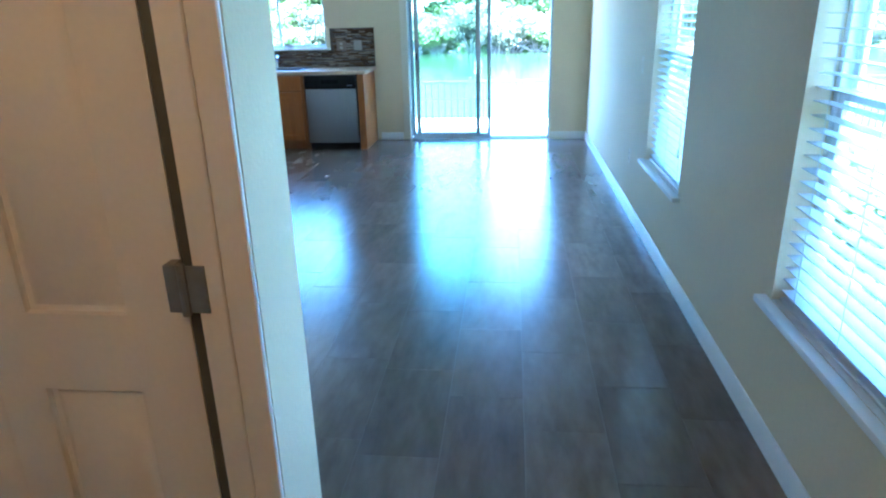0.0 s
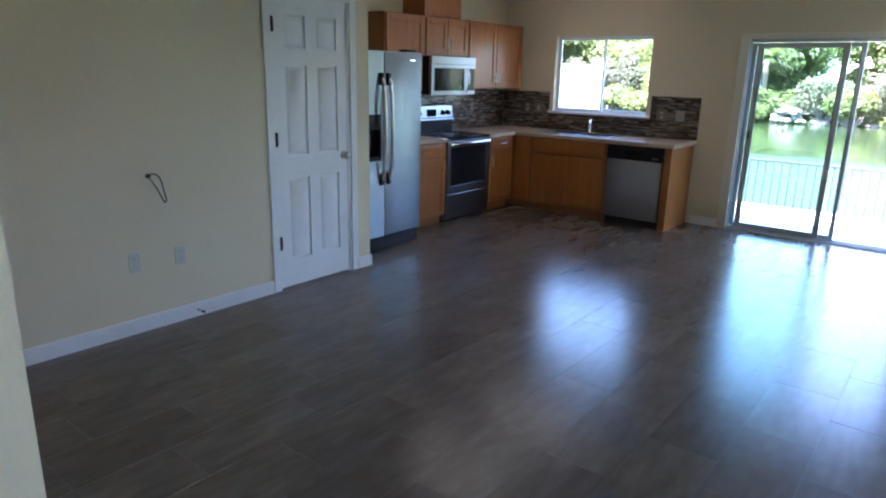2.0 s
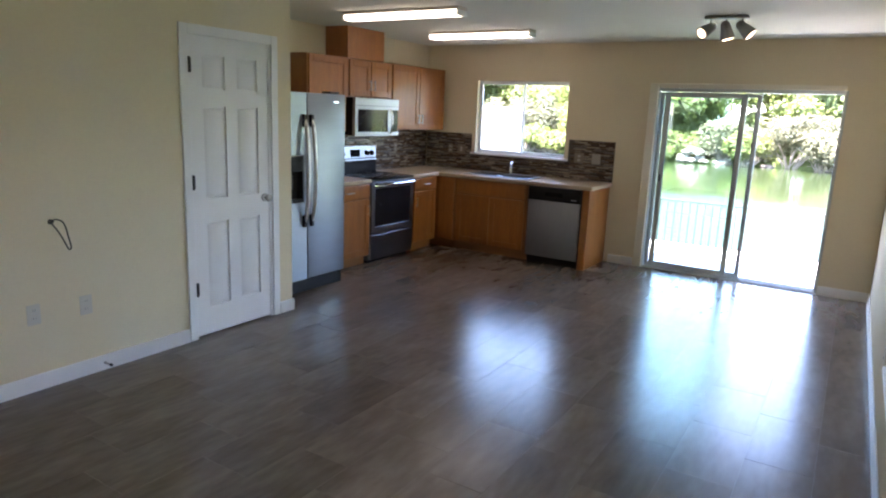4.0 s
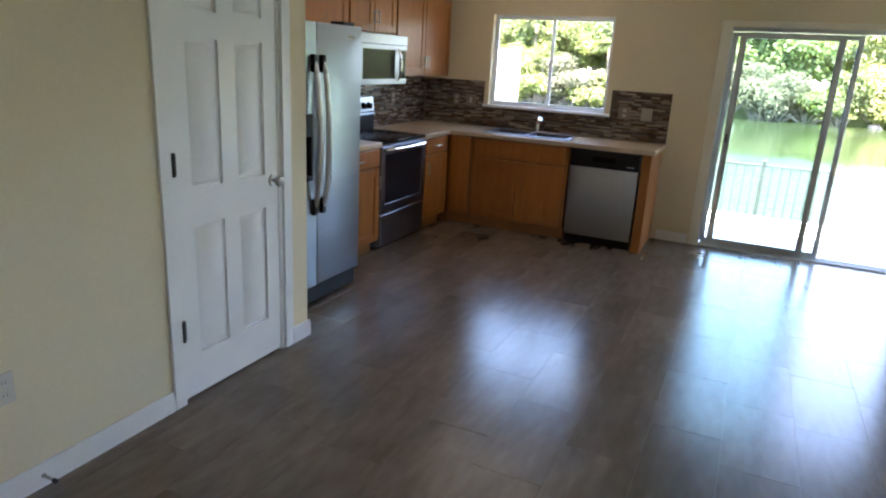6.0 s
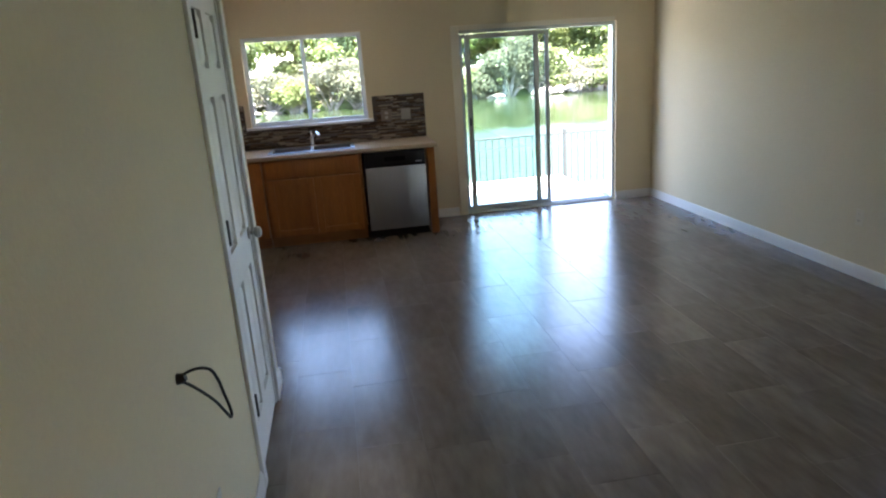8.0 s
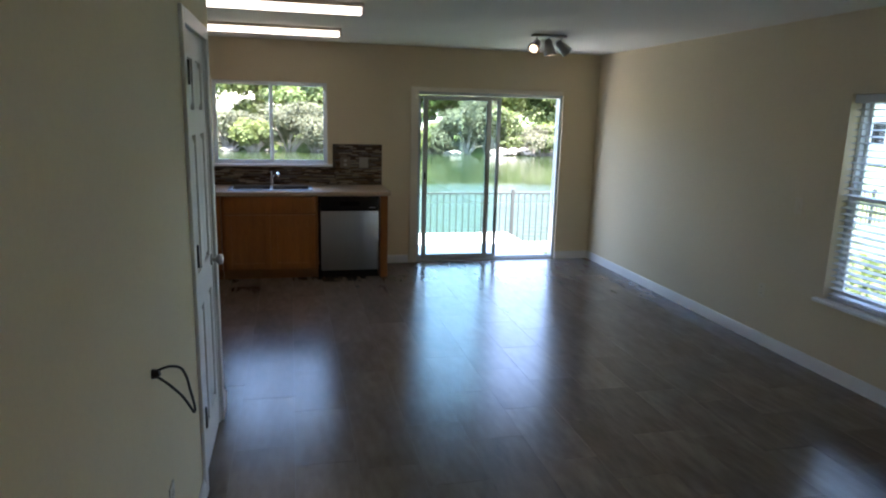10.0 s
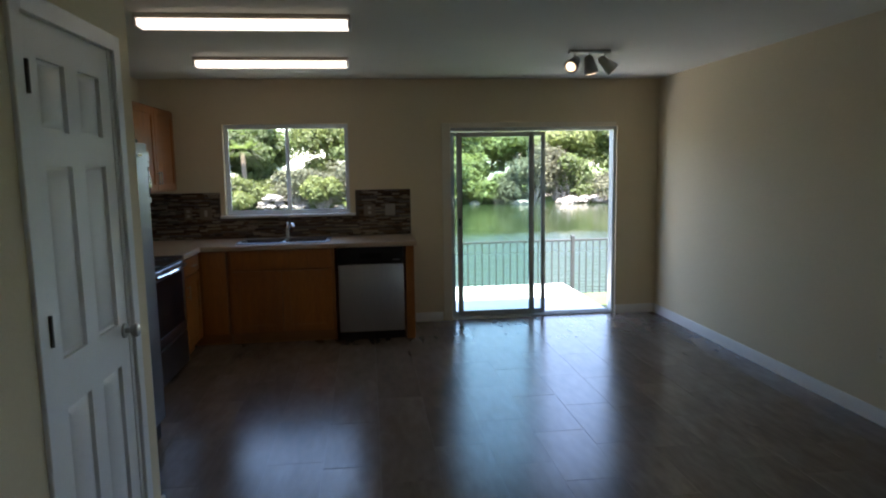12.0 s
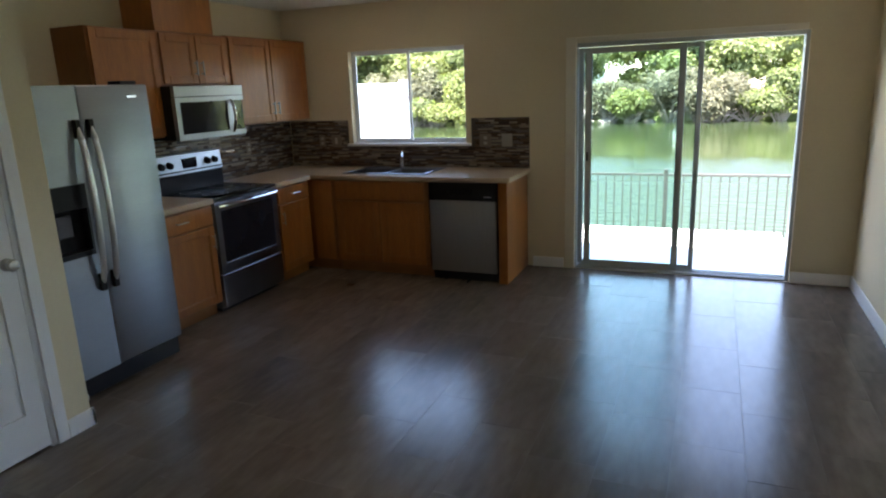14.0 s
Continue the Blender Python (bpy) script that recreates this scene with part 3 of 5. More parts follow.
def cabinet(label, w, depth, z0, z1, x, y, rz, doors, drawers=(), toe=0.0, group="kitchen cabinets"):
    """Local: x along the front, front plane at y = 0 facing -y. doors: (x0, x1, z0, z1, handle side or None, handle end)."""
    c = thing("kitchen_cabinet", label, "cabinet", x, y, 0 if toe else z0, rz, group)
    dz = 0 if toe else -z0
    bm = bmesh.new()
    bx(bm, 0, 0.0, z0 + dz, w, depth, z1 + dz, 0.0015)
    part("body", bm, M_OAKSIDE, c)
    if toe:
        part("toe_kick", box(0.0, 0.065, 0.0, w, depth, z0 - 0.0005), M_TOEKICK, c, "recessed dark toe kick")
    for x0, x1, a, b, side, end in doors:
        d = part("door", panel_door(x0, x1, a + dz, b + dz), M_OAK, c, "framed honey oak door")
        if side:
            hx = x0 + 0.03 if side == "l" else x1 - 0.03
            hz = (a + 0.115 if end == "b" else b - 0.115) + dz
            part("handle", bar_pull(hx, hz, 0.11, True, -0.019), M_NICKEL, d, "satin nickel bar handle")
    for x0, x1, a, b, handle in drawers:
        d = part("drawer_front", panel_door(x0, x1, a + dz, b + dz, flat=True), M_OAK, c, "plain honey oak drawer front")
        if handle:
            part("handle", bar_pull((x0 + x1) / 2, (a + b) / 2 + dz, 0.11, False, -0.019), M_NICKEL, d, "satin nickel bar handle")
    return c


BX = -2.862          # front of the base cabinets along the side wall
UX = -3.165          # front of the wall cabinets
BYF = 7.500          # front of the base cabinets under the window
bd = BX - XK - 0.001
# base run
cabinet("honey oak base cabinet with one drawer beside the fridge", 0.69, bd, 0.10, 0.868, BX, 5.488, 90, [(0.02, 0.675, 0.115, 0.705, "r", "t")], [(0.02, 0.675, 0.722, 0.855, True)], toe=0.1)
cabinet("honey oak base cabinet with one drawer beside the stove", 0.495, bd, 0.10, 0.868, BX, 6.958, 90, [(0.02, 0.475, 0.115, 0.705, "l", "t")], [(0.02, 0.475, 0.722, 0.855, True)], toe=0.1)
fd = YF - BYF - 0.001
cabinet("honey oak corner cabinet filling the kitchen corner", 0.845, fd, 0.10, 0.868, XK + 0.002, BYF, 0, [], [(0.635, 0.840, 0.115, 0.855, False)], toe=0.1)
cabinet("honey oak sink cabinet with two doors", 0.945, fd, 0.10, 0.868, -2.615, BYF, 0, [(0.03, 0.468, 0.115, 0.675, None, ""), (0.476, 0.915, 0.115, 0.675, None, "")], [(0.03, 0.915, 0.695, 0.855, False)], toe=0.1)
ep = thing("end_panel", "honey oak end panel beside the dishwasher", "cabinet panel", -1.028, BYF - 0.02, 0)
part("panel", box(0, 0, 0, 0.078, fd + 0.019, 0.868, 0.002), M_OAK, ep)
# wall cabinets
ud = UX - XK - 0.001
cabinet("honey oak wall cabinet behind the fridge top", 0.59, ud, 1.365, 2.122, UX, 5.575, 90, [(0.015, 0.575, 1.378, 2.108, "l", "b")])
cabinet("short honey oak cabinet over the microwave", 0.742, ud, 1.735, 2.122, UX, 6.167, 90, [(0.015, 0.367, 1.748, 2.108, "r", "b"), (0.375, 0.727, 1.748, 2.108, "l", "b")])
cabinet("tall honey oak wall cabinet with two doors in the corner", 1.135, ud, 1.392, 2.130, UX, 6.911, 90, [(0.015, 0.552, 1.405, 2.116, "r", "b"), (0.560, 1.10, 1.405, 2.116, "l", "b")])
dc = thing("duct_cover", "honey oak boxed duct cover above the cabinets", "duct cover", UX, 6.17, 2.124, 90)
part("box", box(0, 0.0, 0, 0.605, ud, ZC - 2.126, 0.002), M_OAK, dc)

# countertops
CT0, CT1 = 0.870, 0.909
SKX0, SKX1, SKY0, SKY1 = -2.535, -1.735, 7.59, 8.03
ct = thing("countertop", "beige laminate L-shaped countertop with rounded front edge", "countertop", XK, YF, CT0)
bm = bmesh.new()


def slab(x0, y0, x1, y1):
    bx(bm, x0 - XK, y0 - YF, 0, x1 - XK, y1 - YF, CT1 - CT0)


CFX = -2.832
CFY = 7.462
slab(XK + 0.001, 6.952, CFX - 0.012, 7.474)
slab(XK + 0.001, 7.474, SKX0, YF - 0.001)
slab(SKX0, 7.474, SKX1, SKY0)
slab(SKX0, SKY1, SKX1, YF - 0.001)
slab(SKX1, 7.474, -0.932, YF - 0.001)
part("top", bm, M_COUNTER, ct)
bm = bmesh.new()
bx(bm, CFX - 0.012 - XK, 6.952 - YF, -0.002, CFX - XK, 7.474 - YF, CT1 - CT0 + 0.0006, 0.008, 3)
bx(bm, CFX - 0.012 - XK, CFY - YF, -0.002, -0.932 - XK, 7.474 - YF, CT1 - CT0 + 0.0006, 0.008, 3)
bx(bm, -0.932 - XK, CFY - YF, -0.002, -0.922 - XK, -0.001, CT1 - CT0 + 0.0006, 0.004, 2)
part("edge", bm, M_COUNTER, ct)
ct2 = thing("countertop", "short beige laminate countertop between fridge and stove", "countertop", XK, 5.486, CT0)
bm = box(0.001, 0, 0, CFX - XK - 0.012, 0.695, CT1 - CT0)
part("top", bm, M_COUNTER, ct2)
part("edge", box(CFX - XK - 0.012, 0, -0.002, CFX - XK, 0.695, CT1 - CT0 + 0.0006, 0.008, 3), M_COUNTER, ct2)

# sink and faucet
sk = thing("kitchen_sink", "stainless steel double-bowl drop-in sink", "sink", (SKX0 + SKX1) / 2, (SKY0 + SKY1) / 2, CT1)
hx, hy = (SKX1 - SKX0) / 2, (SKY1 - SKY0) / 2
bm = bmesh.new()
for s in (-1, 1):
    xa, xb = (-hx + 0.02, -0.015) if s < 0 else (0.015, hx - 0.02)
    ya, yb = -hy + 0.02, hy - 0.09
    top = [(xa, ya, 0.002), (xb, ya, 0.002), (xb, yb, 0.002), (xa, yb, 0.002)]
    bot = [(xa + 0.02, ya + 0.02, -0.17), (xb - 0.02, ya + 0.02, -0.17), (xb - 0.02, yb - 0.02, -0.17), (xa + 0.02, yb - 0.02, -0.17)]
    vt, vb = [bm.verts.new(v) for v in top], [bm.verts.new(v) for v in bot]
    bm.faces.new(vb)
    for i in range(4):
        bm.faces.new((vt[i], vt[(i + 1) % 4], vb[(i + 1) % 4], vb[i]))
part("basin", bm, M_DARKSTEEL, sk, "dark brushed steel double bowl")
bm = bmesh.new()
for x0, y0, x1, y1 in ((-hx - 0.02, -hy - 0.02, hx + 0.02, -hy + 0.021), (-hx - 0.02, hy - 0.091, hx + 0.02, hy + 0.015), (-hx - 0.02, -hy + 0.021, -hx + 0.021, hy - 0.091), (hx - 0.021, -hy + 0.021, hx + 0.02, hy - 0.091), (-0.016, -hy + 0.021, 0.016, hy - 0.091)):
    bx(bm, x0, y0, 0.0012, x1, y1, 0.010, 0.003, 2)
part("rim", bm, M_STEEL, sk, "bright polished sink rim")
fc = thing("faucet", "chrome single-lever kitchen faucet behind the sink", "faucet", (SKX0 + SKX1) / 2, SKY1 - 0.045, CT1 + 0.010)
part("base", box(-0.11, -0.025, 0, 0.11, 0.025, 0.012, 0.005, 2), M_CHROME, fc)
bm = tube(bmesh.new(), [(0, 0, 0.010), (0, 0, 0.07), (0, -0.004, 0.105)], [0.023, 0.021, 0.019], 14)
part("body", bm, M_CHROME, fc)
part("spout", tube(bmesh.new(), [(0, 0, 0.07), (0.03, -0.04, 0.12), (0.055, -0.09, 0.145), (0.07, -0.14, 0.14), (0.075, -0.165, 0.115)], [0.013, 0.012, 0.012, 0.012, 0.013], 12), M_CHROME, fc)
part("lever", tube(bmesh.new(), [(0, 0, 0.100), (0.0, 0.010, 0.125), (-0.005, 0.025, 0.152)], [0.012, 0.010, 0.006], 10), M_CHROME, fc)

# ---------------------------------------------------------------- appliances, fronts facing -y locally
fr = thing("refrigerator", "stainless side-by-side refrigerator with dark dispenser", "refrigerator", -2.585, 4.562, 0, 90)
FW, FH, SEAM = 0.905, 1.735, 0.412
part("case", box(0.006, 0.085, 0.012, FW - 0.006, 0.845, FH - 0.012, 0.006), M_FRIDGESIDE, fr)
part("kick_grille", box(0.012, 0.03, 0.008, FW - 0.012, 0.0845, 0.118, 0.004), M_BLACK, fr, "black louvered kick grille")
DX0, DX1, DZ0, DZ1 = 0.10, 0.372, 0.815, 1.215
bm = bmesh.new()
for a, b, c, d in ((0.003, DX0, 0.128, FH), (DX1, SEAM - 0.004, 0.128, FH), (DX0, DX1, 0.128, DZ0), (DX0, DX1, DZ1, FH)):
    bx(bm, a, 0.0, c, b, 0.082, d)
fz = part("freezer_door", bm, M_STEEL, fr)
bm = box(SEAM + 0.004, 0.0, 0.128, FW - 0.003, 0.082, FH, 0.010, 3)
fdr = part("fridge_door", bm, M_STEEL, fr)
bm = bmesh.new()
bx(bm, DX0 + 0.0005, 0.060, DZ0, DX1 - 0.0005, 0.080, DZ1)
bx(bm, DX0 + 0.0005, -0.004, 1.08, DX1 - 0.0005, 0.060, DZ1 - 0.0005, 0.003)
bx(bm, DX0 + 0.0005, -0.003, DZ0 + 0.0005, DX0 + 0.014, 0.060, 1.08)
bx(bm, DX1 - 0.014, -0.003, DZ0 + 0.0005, DX1 - 0.0005, 0.060, 1.08)
bx(bm, DX0 + 0.014, -0.003, DZ0 + 0.0005, DX1 - 0.014, 0.060, DZ0 + 0.03)
part("dispenser", bm, M_BLACK, fz, "black ice and water dispenser")
part("paddle", box(DX0 + 0.09, 0.03, 0.93, DX0 + 0.18, 0.045, 1.05, 0.004), M_FRIDGESIDE, fz, "dark grey dispenser paddle")
for hxp, owner in ((SEAM - 0.042, fz), (SEAM + 0.042, fdr)):
    pts = [(hxp, -0.012 - 0.050 * math.sin(math.pi * k / 12) ** 0.5, 0.64 + 0.88 * k / 12) for k in range(13)]
    h = part("handle", tube(bmesh.new(), pts, 0.017, 10), M_HANDLE, owner, "long bowed steel handle")
    for zz in (0.60, 1.455):
        part("handle_mount", box(hxp - 0.017, -0.030, zz, hxp + 0.017, 0.001, zz + 0.10, 0.004), M_BLACK, owner, "black handle end mount")
part("hinge_cover", box(0.05, 0.03, FH, 0.16, 0.13, FH + 0.02, 0.004), M_BLACK, fr)
part("hinge_cover", box(FW - 0.17, 0.03, FH, FW - 0.05, 0.13, FH + 0.022, 0.004), M_BLACK, fr)
part("badge", box(SEAM + 0.33, -0.0015, FH - 0.075, SEAM + 0.40, 0.001, FH - 0.062), M_CHROME, fdr, "small chrome badge")
part("roller_foot", box(0.16, 0.018, 0.0, 0.185, 0.0295, 0.035, 0.003), M_PLATE, fr, "small pale levelling foot")

rg = thing("electric_range", "stainless electric range with black glass cooktop", "stove", -2.850, 6.188, 0, 90)
RW = 0.757
part("body", box(0.002, 0.03, 0.03, RW - 0.002, 0.60, 0.885, 0.003), M_FRIDGESIDE, rg)
part("foot_base", box(0.02, 0.05, 0.0, RW - 0.02, 0.58, 0.0298), M_BLACK, rg, "dark recessed base")
part("cooktop", box(0.0, -0.012, 0.886, RW, 0.53, 0.908, 0.005, 2), M_BLACKGLASS, rg, "black glass cooktop")
for bxp, byp, br in ((0.2, 0.14, 0.10), (0.56, 0.14, 0.08), (0.2, 0.40, 0.08), (0.56, 0.40, 0.10)):
    bm = bmesh.new()
    bmesh.ops.create_cone(bm, cap_ends=False, segments=28, radius1=br, radius2=br - 0.004, depth=0.0006, matrix=Matrix.Translation((bxp, byp, 0.9085)))
    part("burner_ring", bm, M_GREYPANEL, rg, "thin grey burner ring")
bm = bmesh.new()
for a, b, c, d in ((0.0, 0.06, 0.315, 0.872), (RW - 0.06, RW, 0.315, 0.872), (0.06, RW - 0.06, 0.315, 0.395), (0.06, RW - 0.06, 0.80, 0.872)):
    bx(bm, a, -0.012, c, b, 0.0295, d, 0.002)
od = part("oven_door", bm, M_DARKSTEEL, rg)
part("oven_window", box(0.0605, -0.010, 0.3955, RW - 0.0605, 0.0295, 0.7995), M_BLACKGLASS, od, "black glass oven window")
hp = [(0.02 + (RW - 0.04) * k / 10, -0.030 - 0.028 * math.sin(math.pi * k / 10) ** 0.6, 0.842) for k in range(11)]
part("handle", tube(bmesh.new(), hp, 0.014, 10), M_CHROME, od, "bowed steel oven handle")
part("drawer", box(0.0, -0.012, 0.045, RW, 0.0295, 0.305, 0.004), M_DARKSTEEL, rg, "steel storage drawer")
bg = part("backguard", box(0.0, 0.53, 0.88, RW, 0.608, 1.075, 0.004), M_BLACK, rg)
bm = bmesh.new()
prof = [(0.528, 1.045), (0.548, 1.198), (0.608, 1.205), (0.608, 1.045)]
e0, e1 = [bm.verts.new((0.0, y, z)) for y, z in prof], [bm.verts.new((RW, y, z)) for y, z in prof]
bm.faces.new(e0)
bm.faces.new(e1[::-1])
for i in range(4):
    bm.faces.new((e0[i], e0[(i + 1) % 4], e1[(i + 1) % 4], e1[i]))
panel = part("control_panel", bm, M_STEEL, rg, "steel control panel with knobs")
part("display", box(0.30, 0.531, 1.085, 0.46, 0.545, 1.165, 0.002), M_BLACKGLASS, panel, "dark clock display")
for kx in (0.07, 0.16, 0.58, 0.67):
    kb = tube(bmesh.new(), [(kx, 0.545, 1.125), (kx, 0.528, 1.123), (kx, 0.508, 1.120)], [0.030, 0.028, 0.022], 16)
    bx(kb, kx - 0.004, 0.500, 1.100, kx + 0.004, 0.512, 1.142)
    part("knob", kb, M_BLACK, panel, "black control knob")

mw = thing("microwave", "stainless over-the-range microwave with black window", "microwave", -3.022, 6.124, 1.338, 90)
MW, MH = 0.757, 0.392
part("body", box(0.002, 0.035, 0.004, MW - 0.002, -3.022 - XK - 0.002, MH, 0.003), M_BLACK, mw)
bm = bmesh.new()
for a, b, c, d in ((0.0, 0.045, 0.0, 0.31), (0.555, 0.615, 0.0, 0.31), (0.045, 0.555, 0.0, 0.042), (0.045, 0.555, 0.275, 0.31)):
    bx(bm, a, 0.0, c, b, 0.0345, d)
md = part("door", bm, M_DWSTEEL, mw)
part("door_window", box(0.0455, 0.002, 0.0425, 0.5545, 0.034, 0.2745), M_BLACKGLASS, md, "black glass door window")
part("handle", tube(bmesh.new(), [(0.586, -0.006 - 0.038 * math.sin(math.pi * k / 10) ** 0.6, 0.03 + 0.25 * k / 10) for k in range(11)], 0.012, 10), M_CHROME, md, "bowed steel handle")
part("control_panel", box(0.632, 0.001, 0.042, MW - 0.018, 0.034, 0.275, 0.002), M_BLACKGLASS, mw, "black touch control panel")
part("front_frame", bx(bx(box(0.616, 0.004, 0.0, 0.6315, 0.0345, 0.31), 0.6315, 0.004, 0.2755, MW, 0.0345, 0.31), 0.6315, 0.004, 0.0, MW, 0.0345, 0.0415), M_DWSTEEL, mw)
part("vent_grille", box(0.0, 0.0, 0.313, MW, 0.0345, MH, 0.004), M_DWSTEEL, mw, "steel top vent strip")

dw = thing("dishwasher", "stainless dishwasher with black control strip", "dishwasher", -1.648, 7.478, 0, 0)
DW = 0.603
part("tub", box(0.006, 0.03, 0.05, DW - 0.006, 0.60, 0.862), M_BLACK, dw)
part("door", box(0.002, -0.006, 0.085, DW - 0.002, 0.0295, 0.708, 0.005, 2), M_DWSTEEL, dw, "dull steel door panel")
cp = part("control_strip", box(0.002, -0.010, 0.712, DW - 0.002, 0.0295, 0.862, 0.005, 2), M_BLACK, dw, "black control strip with pocket handle")
part("latch_recess", box(0.20, -0.0135, 0.765, 0.40, -0.0095, 0.81, 0.0015), M_BLACKGLASS, cp)
part("badge", box(0.50, -0.0125, 0.742, 0.565, -0.0095, 0.752), M_GREYPANEL, cp, "small grey badge")
part("kick_plate", box(0.004, 0.045, 0.0, DW - 0.004, 0.07, 0.0848), M_BLACK, dw, "black kick plate")

# ---------------------------------------------------------------- backsplash mosaics
def mosaic(name, along, a0, a1, z0, z1, c, side, holes=()):
    rng = random.Random(7 if along == "x" else 11)
    verts, faces = [], []
    z = z0 + 0.002
    while z < z1 - 0.006:
        h = min(rng.choice((0.0135, 0.0135, 0.019)), z1 - z)
        a = a0 - rng.random() * 0.12
        while a < a1:
            ln = rng.choice((0.048, 0.075, 0.10, 0.15))
            s, e = max(a, a0), min(a + ln, a1)
            if e - s > 0.006 and not any(s < q[1] and e > q[0] and z < q[3] and z + h > q[2] for q in holes):
                d = rng.choice((0.0055, 0.007, 0.008))
                k = len(verts)
                s2, e2, zb, zt = s + 0.0008, e - 0.0008, z, z + h - 0.0016
                lean, skew = rng.uniform(-0.0005, 0.0005), rng.uniform(-0.0008, 0.0008)
                for dd, i, on in ((0.0, 0.0, 0), (d, 0.0006, 1)):
                    for aa, zz, ka, kz in ((s2 + i, zb + i, -1, -1), (e2 - i, zb + i, 1, -1), (e2 - i, zt - i, 1, 1), (s2 + i, zt - i, -1, 1)):
                        out = c + side * (dd + on * (kz * lean + ka * skew))
                        verts.append((aa, out, zz) if along == "x" else (out, aa, zz))
                faces += [(k + 4, k + 5, k + 6, k + 7)] + [(k + i, k + (i + 1) % 4, k + 4 + (i + 1) % 4, k + 4 + i) for i in range(4)]
            a += ln
        z += h
    me = bpy.data.meshes.new(name)
    me.from_pydata(verts, [], faces)
    me.materials.append(M_MOSAIC)
    b = bmesh.new()
    b.from_mesh(me)
    bmesh.ops.recalc_face_normals(b, faces=b.faces)
    for f in b.faces:
        n = f.normal
        if max((abs(n.y), n.y * side) if along == "x" else (abs(n.x), n.x * side)) > 0.9 and ((n.y if along == "x" else n.x) * side) < 0:
            f.normal_flip()
    b.to_mesh(me)
    b.free()
    return me


for nm, al, a0, a1, z1, c, sd_, hl in (
    ("backsplash_window", "x", XK + 0.010, -0.930, 1.363, YF - 0.003, -1, [(KW[0] - 0.052, KW[1] + 0.052, 1.110, 2.2)]),
    ("backsplash_stove", "y", 5.47, YF - 0.012, 1.390, XK + 0.003, 1, []),
):
    base = thing(nm, "brown and tan glass mosaic backsplash above the counter", "backsplash", (a0 + a1) / 2 if al == "x" else XK, YF if al == "x" else (a0 + a1) / 2, 0.91, kind="structure")
    bm = bmesh.new()
    spans = [(a0, KW[0] - 0.052, 0.91, z1), (KW[0] - 0.052, KW[1] + 0.052, 0.91, 1.110), (KW[1] + 0.052, a1, 0.91, z1)] if al == "x" else [(a0, a1, 0.91, z1)]
    for s, e, lo, hi in spans:
        if al == "x":
            bx(bm, s, YF - 0.004, lo, e, YF - 0.0004, hi)
        else:
            bx(bm, XK + 0.0004, s, lo, XK + 0.004, e, hi)
    g = part("grout_bed", bm, M_GROUT, base, "dark grout")
    g.matrix_parent_inverse = base.matrix_world.inverted()
    tiles = new("mosaic_strips", mosaic("mosaic_strips", al, a0, a1, 0.912, z1, c, sd_, hl))
    tiles.parent = base
    tiles.matrix_parent_inverse = base.matrix_world.inverted()
    tagged(tiles, "thin glass and stone mosaic strips", kind="stuff")


# ---------------------------------------------------------------- ceiling fixtures
def fluorescent(x0, x1, y):
    lw = x1 - x0
    f = thing("ceiling_light", "lit wraparound fluorescent ceiling light", "ceiling light", (x0 + x1) / 2, y, ZC - 0.072, group="kitchen ceiling lights")
    part("housing", box(-lw / 2, -0.072, 0.044, lw / 2, 0.072, 0.0718, 0.004), M_LAMPBODY, f)
    bm = bmesh.new()
    prof = [(-0.067, 0.0435), (-0.065, 0.020), (-0.048, 0.004), (0.048, 0.004), (0.065, 0.020), (0.067, 0.0435)]
    e0, e1 = [bm.verts.new((-lw / 2 + 0.018, y_, z_)) for y_, z_ in prof], [bm.verts.new((lw / 2 - 0.018, y_, z_)) for y_, z_ in prof]
    bm.faces.new(e0)
    bm.faces.new(e1[::-1])
    for i in range(6):
        bm.faces.new((e0[i], e0[(i + 1) % 6], e1[(i + 1) % 6], e1[i]))
    part("diffuser", bm, M_DIFFUSER, f, "glowing white acrylic diffuser")
    for s in (-1, 1):
        xa, xb = sorted((s * (lw / 2 - 0.0175), s * (lw / 2 + 0.003)))
        part("end_cap", box(xa, -0.071, 0.001, xb, 0.071, 0.0438, 0.004), M_WHITE, f, "white end cap")


fluorescent(-2.60, -1.42, 5.50)
fluorescent(-2.65, -1.47, 6.93)

sp = thing("ceiling_spotlight", "brushed three-head ceiling spotlight with lit lamps", "ceiling spotlight", 0.36, 6.53, ZC - 0.03)
part("canopy", box(-0.16, -0.035, 0.005, 0.16, 0.035, 0.0298, 0.008, 2), M_NICKEL, sp)


def spot_head(x, aim, lit):
    a = Vector(aim).normalized()
    top = Vector((x, 0, -0.055))
    part("arm", tube(bmesh.new(), [(x, 0, 0.006), (x, 0, -0.03), top], 0.007, 8), M_NICKEL, sp)
    c0 = top - a * 0.05
    h = part("lamp_head", tube(bmesh.new(), [c0, c0 + a * 0.02, c0 + a * 0.06, c0 + a * 0.115, c0 + a * 0.14], [0.018, 0.034, 0.040, 0.052, 0.054], 18), M_NICKEL, sp)
    part("bulb", tube(bmesh.new(), [c0 + a * 0.1395, c0 + a * 0.143, c0 + a * 0.146], [0.037, 0.036, 0.024], 18), M_BULB if lit else M_GREYPANEL, h, "lit reflector bulb" if lit else "")


spot_head(-0.115, (-0.52, -0.62, -0.50), True)
spot_head(0.0, (0.25, 0.10, -0.95), True)
spot_head(0.12, (0.68, 0.0, -0.62), True)

